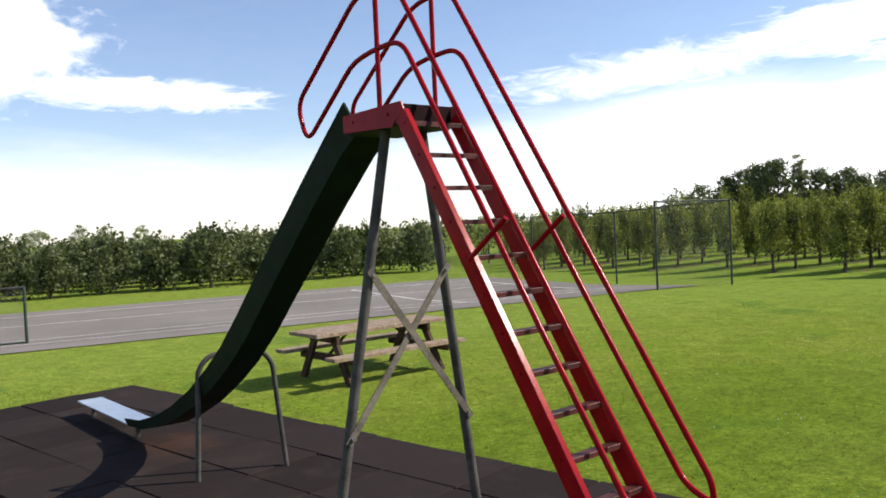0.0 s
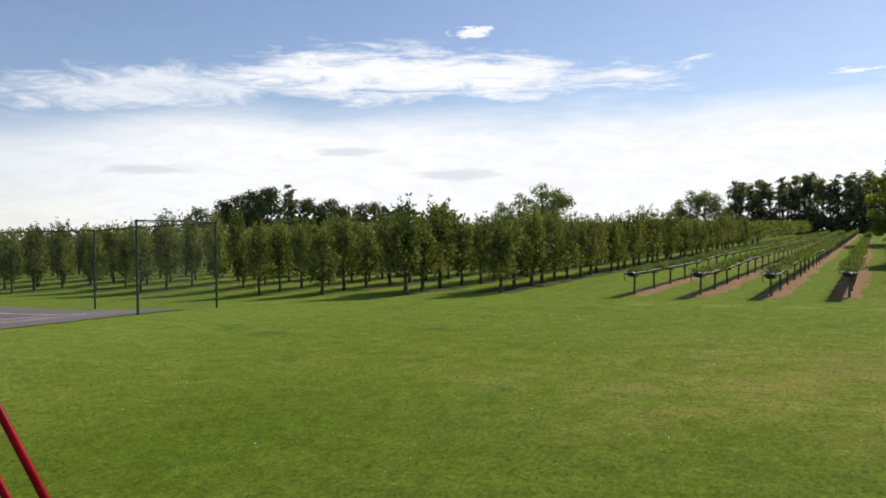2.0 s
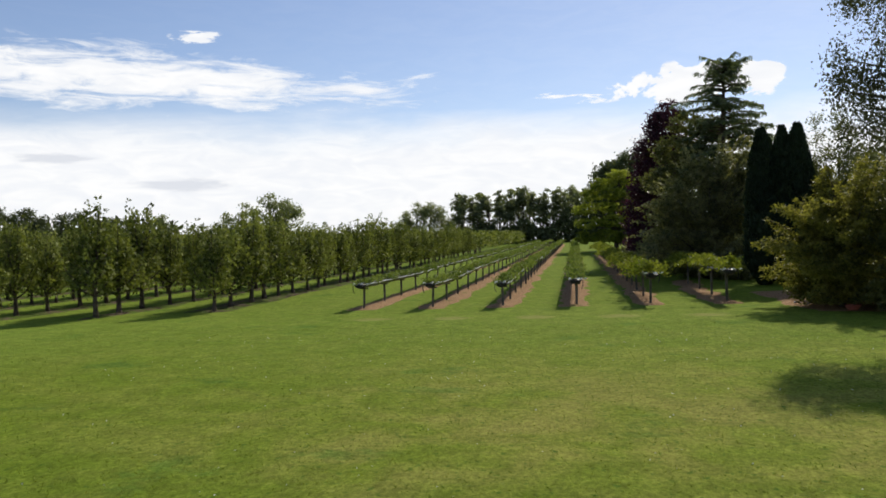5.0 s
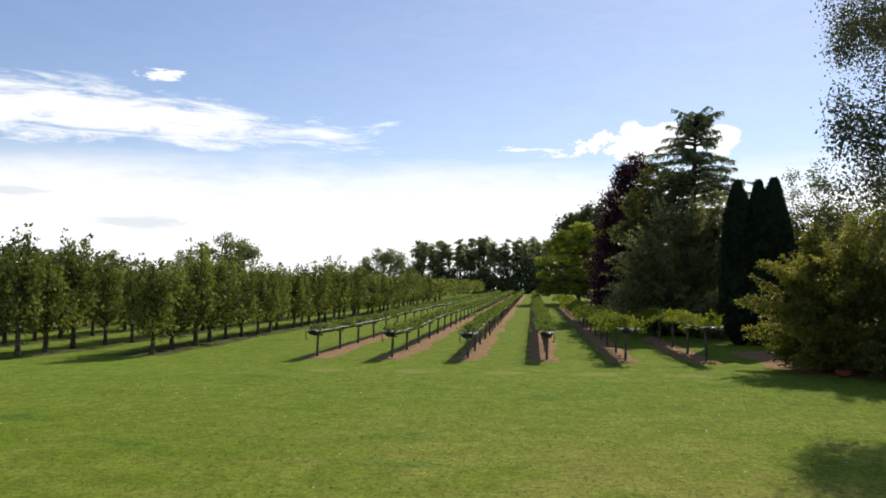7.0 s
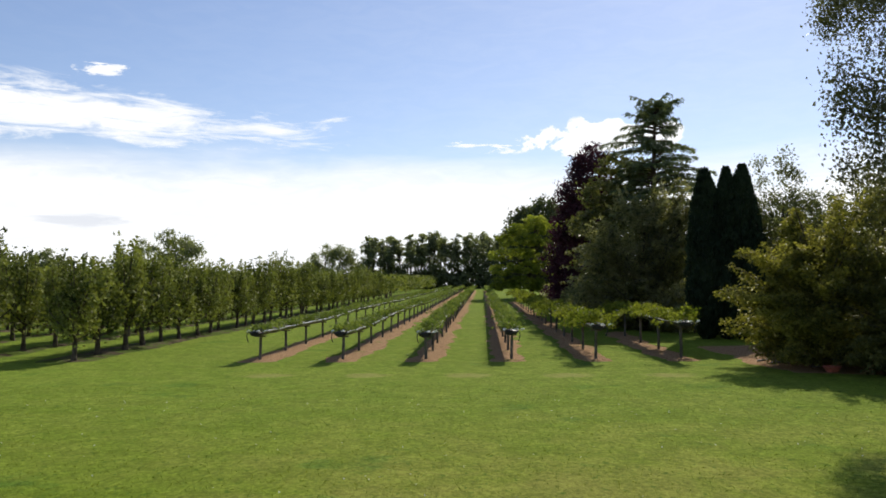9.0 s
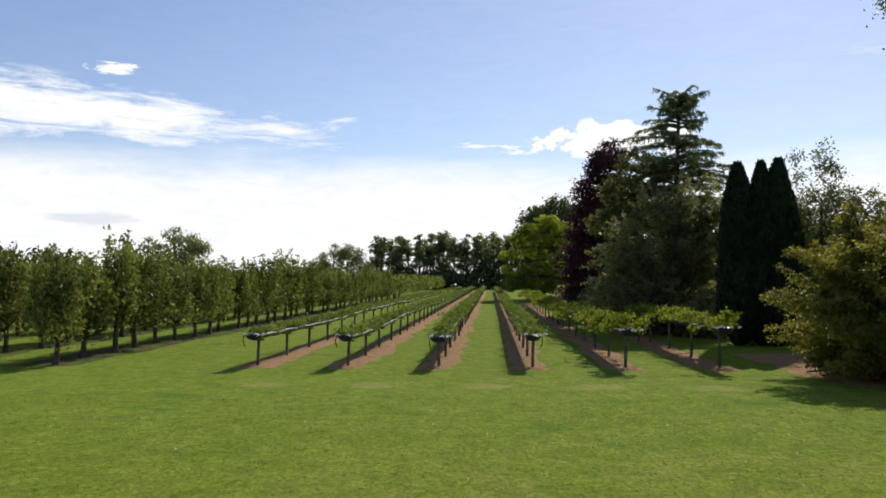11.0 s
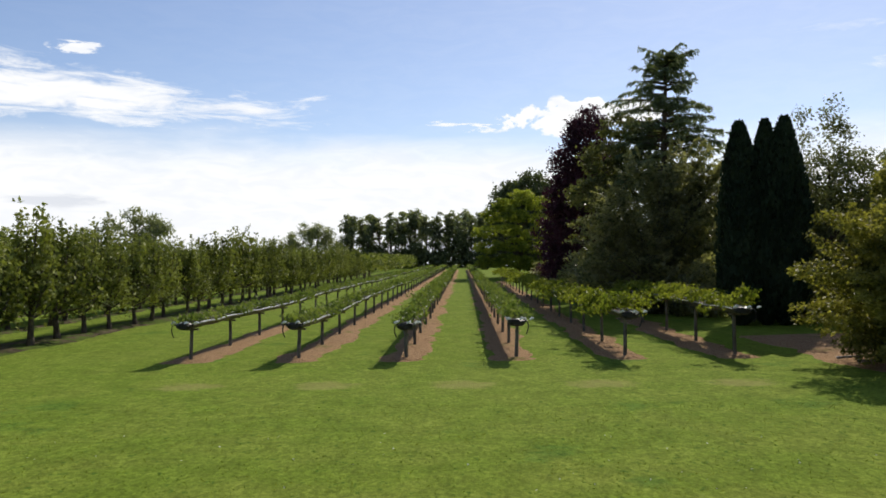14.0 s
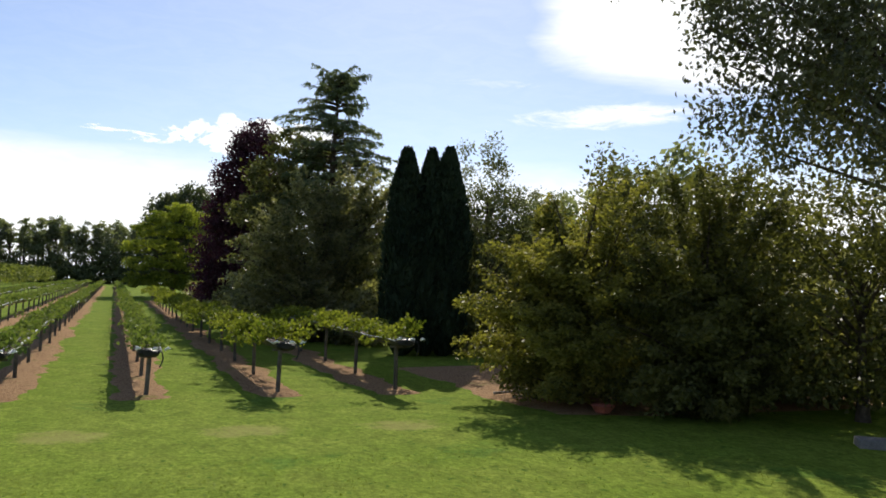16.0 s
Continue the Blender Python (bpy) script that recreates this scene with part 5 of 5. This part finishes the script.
plant_tree("golden_shrub", 9.1, -2.3, spray_meshes(1.9, 0.10, [(-0.9, 0.2, 2.9, 1.2, 1.2, 0.5), (0.6, 0, 3.3, 1.2, 1.2, 0.5), (-1.5, 0, 2.0, 1.0, 1.3, 0.5), (0.4, -0.6, 2.3, 1.6, 1.4, 0.6), (-0.6, -1.0, 1.4, 1.4, 1.1, 0.5), (-1.3, 1.0, 1.1, 0.8, 0.9, 0.5), (0.2, 0.2, 0.7, 1.9, 1.9, 0.6), (0.8, 0.4, 4.3, 0.25, 0.25, 0.6, 0.45), (-0.2, 0.9, 3.9, 0.25, 0.25, 0.5, 0.35), (0.5, -1.0, 4.2, 0.5, 0.4, 0.5, 0.5), (1.3, -0.4, 4.6, 0.2, 0.2, 0.5, 0.35)],
                                               430, 128, 0.098, MAPLE, BARK, 445, arch=0.20, wide=0.15, hang=0.16), "arching golden-green garden shrub", "shrub")
# this shrub's shaded side is given by its darker leaf colour
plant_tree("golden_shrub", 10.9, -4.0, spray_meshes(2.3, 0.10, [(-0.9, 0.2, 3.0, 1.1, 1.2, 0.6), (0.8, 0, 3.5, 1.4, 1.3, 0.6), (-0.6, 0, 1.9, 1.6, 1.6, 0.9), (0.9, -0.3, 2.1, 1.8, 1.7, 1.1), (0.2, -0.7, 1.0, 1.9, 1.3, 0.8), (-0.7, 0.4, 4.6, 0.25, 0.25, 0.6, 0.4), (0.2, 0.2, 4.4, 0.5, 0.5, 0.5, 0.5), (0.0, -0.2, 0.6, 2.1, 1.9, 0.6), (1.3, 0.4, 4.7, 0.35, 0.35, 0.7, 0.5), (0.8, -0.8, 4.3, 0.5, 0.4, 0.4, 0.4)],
                                               450, 124, 0.10, SHADY, BARK, 447, arch=0.20, wide=0.15, hang=0.16), "dense shrub with leaves coloured darker for shade", "shrub")
# the next three also wear the leaves darkened for shade
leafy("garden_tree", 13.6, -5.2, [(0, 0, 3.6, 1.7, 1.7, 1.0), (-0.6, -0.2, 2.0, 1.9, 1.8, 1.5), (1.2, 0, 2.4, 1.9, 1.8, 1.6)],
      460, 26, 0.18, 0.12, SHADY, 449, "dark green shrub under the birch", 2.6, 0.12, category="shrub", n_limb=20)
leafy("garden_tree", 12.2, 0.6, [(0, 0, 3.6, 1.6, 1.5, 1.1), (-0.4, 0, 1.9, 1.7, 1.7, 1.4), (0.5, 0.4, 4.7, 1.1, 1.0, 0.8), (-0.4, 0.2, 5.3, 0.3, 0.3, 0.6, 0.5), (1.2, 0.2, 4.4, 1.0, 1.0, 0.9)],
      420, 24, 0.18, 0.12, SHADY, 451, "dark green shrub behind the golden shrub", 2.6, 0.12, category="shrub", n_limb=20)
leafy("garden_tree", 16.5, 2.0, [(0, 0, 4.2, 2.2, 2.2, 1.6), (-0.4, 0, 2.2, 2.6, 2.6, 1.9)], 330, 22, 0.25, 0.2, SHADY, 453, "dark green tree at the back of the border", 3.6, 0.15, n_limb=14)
birch_blobs = []
for z in (4.5, 5.2, 5.9):                             # a low curtain of hanging twigs on the open side
    birch_blobs += [(-4.6, 0.3, z + 0.1, 0.6, 0.8, 0.5, 1.0), (-3.5, 0.2, z, 0.8, 1.0, 0.55, 1.6), (-2.2, 0.4, z - 0.1, 1.0, 1.1, 0.6, 1.9), (-0.7, 0.5, z - 0.2, 1.2, 1.2, 0.6, 1.9), (1.0, 0.7, z - 0.1, 1.2, 1.2, 0.6, 1.2)]
for z in (6.9, 7.7):                                  # the middle of the crown
    birch_blobs += [(-3.1, 2.4, z + 0.6, 0.6, 0.8, 0.5, 0.9), (-2.4, 1.7, z, 0.9, 1.1, 0.6, 1.5), (-0.8, 1.4, z - 0.2, 1.2, 1.2, 0.7, 1.5), (0.8, 1.5, z, 1.2, 1.2, 0.7, 1.0)]
for bx, by in ((-3.5, 4.0), (-2.3, 4.3), (-1.1, 3.9), (-2.7, 5.3), (-0.4, 2.6)):      # its top, over the shrubs
    birch_blobs += [(bx, by, 8.9, 0.8, 0.9, 0.5, 1.3), (bx + 0.3, by - 0.3, 9.6, 0.9, 0.9, 0.6, 1.2)]
leafy("birch_tree", 12.1, -8.9, birch_blobs, 310, 140, 0.17, 0.080, BIRCH, 455, "tall birch with hanging grey-green leaves", 8.6, 0.17, BARK, n_limb=50, inside=0.75, droop=0.9, slim=0.6, flat=1.7)

LAUREL = tree_meshes(2.4, 1.2, 0.06, [(0, 0, 1.2, 1.3, 1.3, 0.9), (-0.5, 0.3, 0.7, 1.2, 1.2, 0.8), (0.6, -0.2, 0.8, 1.1, 1.2, 0.8)], 190, 22, 0.18, 0.18, MIXED, BARK, 461, 14)
for sx, sy, sc in ((7.9, 16.2, 1.15), (9.2, 12.8, 0.9), (11.2, 11.0, 0.9), (12.4, 9.4, 1.1), (6.9, 19.5, 1.2), (7.2, 25.0, 1.3), (7.4, 38.0, 1.0), (7.2, 50.0, 1.0), (13.8, 3.2, 1.2), (14.6, -2.6, 1.3), (13.2, -2.0, 1.3), (16.0, -7.8, 1.4), (9.3, 30.0, 1.6), (9.9, 17.5, 1.4)):
    plant_tree("laurel_shrub", sx, sy, LAUREL, "low dark green evergreen shrub", "shrub", "evergreen shrubs", sx * 57, sc, 1.0)

# ---- small things by the border ----
pot = thing("terracotta_bowl", pose(9.0, -3.55, gz(9, -3.5) + 0.03), "low reddish terracotta bowl beside the shrub border", "bowl")
ring = []
for r, z in ((0.13, 0.0), (0.21, 0.12), (0.23, 0.13), (0.215, 0.14), (0.19, 0.13), (0.11, 0.03)):
    ring += [(r * math.cos(a), r * math.sin(a), z) for a in (2 * math.pi * k / 18 for k in range(18))]
part("bowl", Shape().add(ring, [(i * 18 + k, i * 18 + (k + 1) % 18, (i + 1) * 18 + (k + 1) % 18, (i + 1) * 18 + k) for i in range(5) for k in range(18)], True)
     .add(ring[:18], [tuple(range(17, -1, -1))]).add(ring[-18:], [tuple(range(18))]), CLAY, pot)

branches = thing("fallen_branches", pose(9.0, -0.95, gz(9, -1) + 0.03), "pale cut branches lying on bark mulch", "branches")
rng_cut = np.random.default_rng(51)
for turn_, dx_, dy_, ln_ in ((12, -0.1, -0.35, 1.3), (38, 0.25, 0.1, 1.1), (-14, -0.45, 0.05, 0.9), (64, 0.5, 0.45, 0.8), (5, 0.1, 0.35, 1.0)):
    way_ = Vector((math.cos(radians(turn_)), math.sin(radians(turn_)), 0.0))
    off_ = Vector((-way_.y, way_.x, 0.0))
    mid_ = Vector((dx_, dy_, 0.05))
    stick = Shape().tube([mid_ - way_ * ln_ * 0.5 - Vector((0, 0, 0.04)), mid_ - way_ * ln_ * 0.15 + off_ * rng_cut.normal() * 0.05, mid_ + way_ * ln_ * 0.2 + off_ * rng_cut.normal() * 0.05 + Vector((0, 0, 0.03)), mid_ + way_ * ln_ * 0.5], [0.030, 0.027, 0.021, 0.010], 7)
    stick.tube([mid_ + way_ * ln_ * 0.1, mid_ + way_ * ln_ * 0.3 + off_ * 0.16 + Vector((0, 0, 0.08))], [0.014, 0.005], 5)
    part("branch", stick, PALE_BARK, branches)
slab = thing("stone_slab", pose(11.75, -7.35, gz(11.7, -7.3), 0, 0, -38), "low pale stone slab lying in tree shade", "slab")
part("block", Shape().box(-0.55, 0.55, -0.22, 0.22, -0.04, 0.13, None, 0.02), STONE, slab)

# ---- grass blades and daisies on the lawn ----
rng_lawn = np.random.default_rng(31)
n = 70000
gx_, gy_ = rng_lawn.uniform(-13, 9, n), -33 + 27 * rng_lawn.random(n) ** 1.35
in_mat = (lambda a, b: (a > -0.1) & (a < 13.1) & (b > -3.7) & (b < 0.1))(*((gx_ + 12.0) * c_ + (gy_ + 30.75) * s_ for c_, s_ in ((math.cos(radians(MAT_TURN)), math.sin(radians(MAT_TURN))), (-math.sin(radians(MAT_TURN)), math.cos(radians(MAT_TURN))))))
gx_, gy_ = gx_[~in_mat], gy_[~in_mat]
blades = np.stack([gx_, gy_, ground_z(gx_, gy_) + 0.006], -1)
up = np.tile([0.0, 0.0, 1.0], (len(blades), 1))
lawn = part("grass_blades", leaf_mesh("grass_blades", blades, 0.038, TUFT, rng_lawn, 0.0, 0.9, 0.20, up * 0.35), None)
tagged(lawn, "short green grass blades in the lawn", "grass", kind="stuff")
n = 420
dx, dy = rng_lawn.uniform(-8, 7, n), rng_lawn.uniform(-30, -8, n)
keep_ = ~((dy < -26.5 + (dx + 2) * 0.37) & (dx < 1))
dots = np.stack([dx, dy, ground_z(dx, dy) + 0.03], -1)[keep_]
daisies = part("daisies", leaf_mesh("daisies", dots, 0.018, DAISY, rng_lawn, 0.0, 0.3, 1.0, np.tile([1.0, 0.2, 0.1], (len(dots), 1))), None)
tagged(daisies, "tiny white daisies scattered in the lawn", "flowers", kind="stuff")
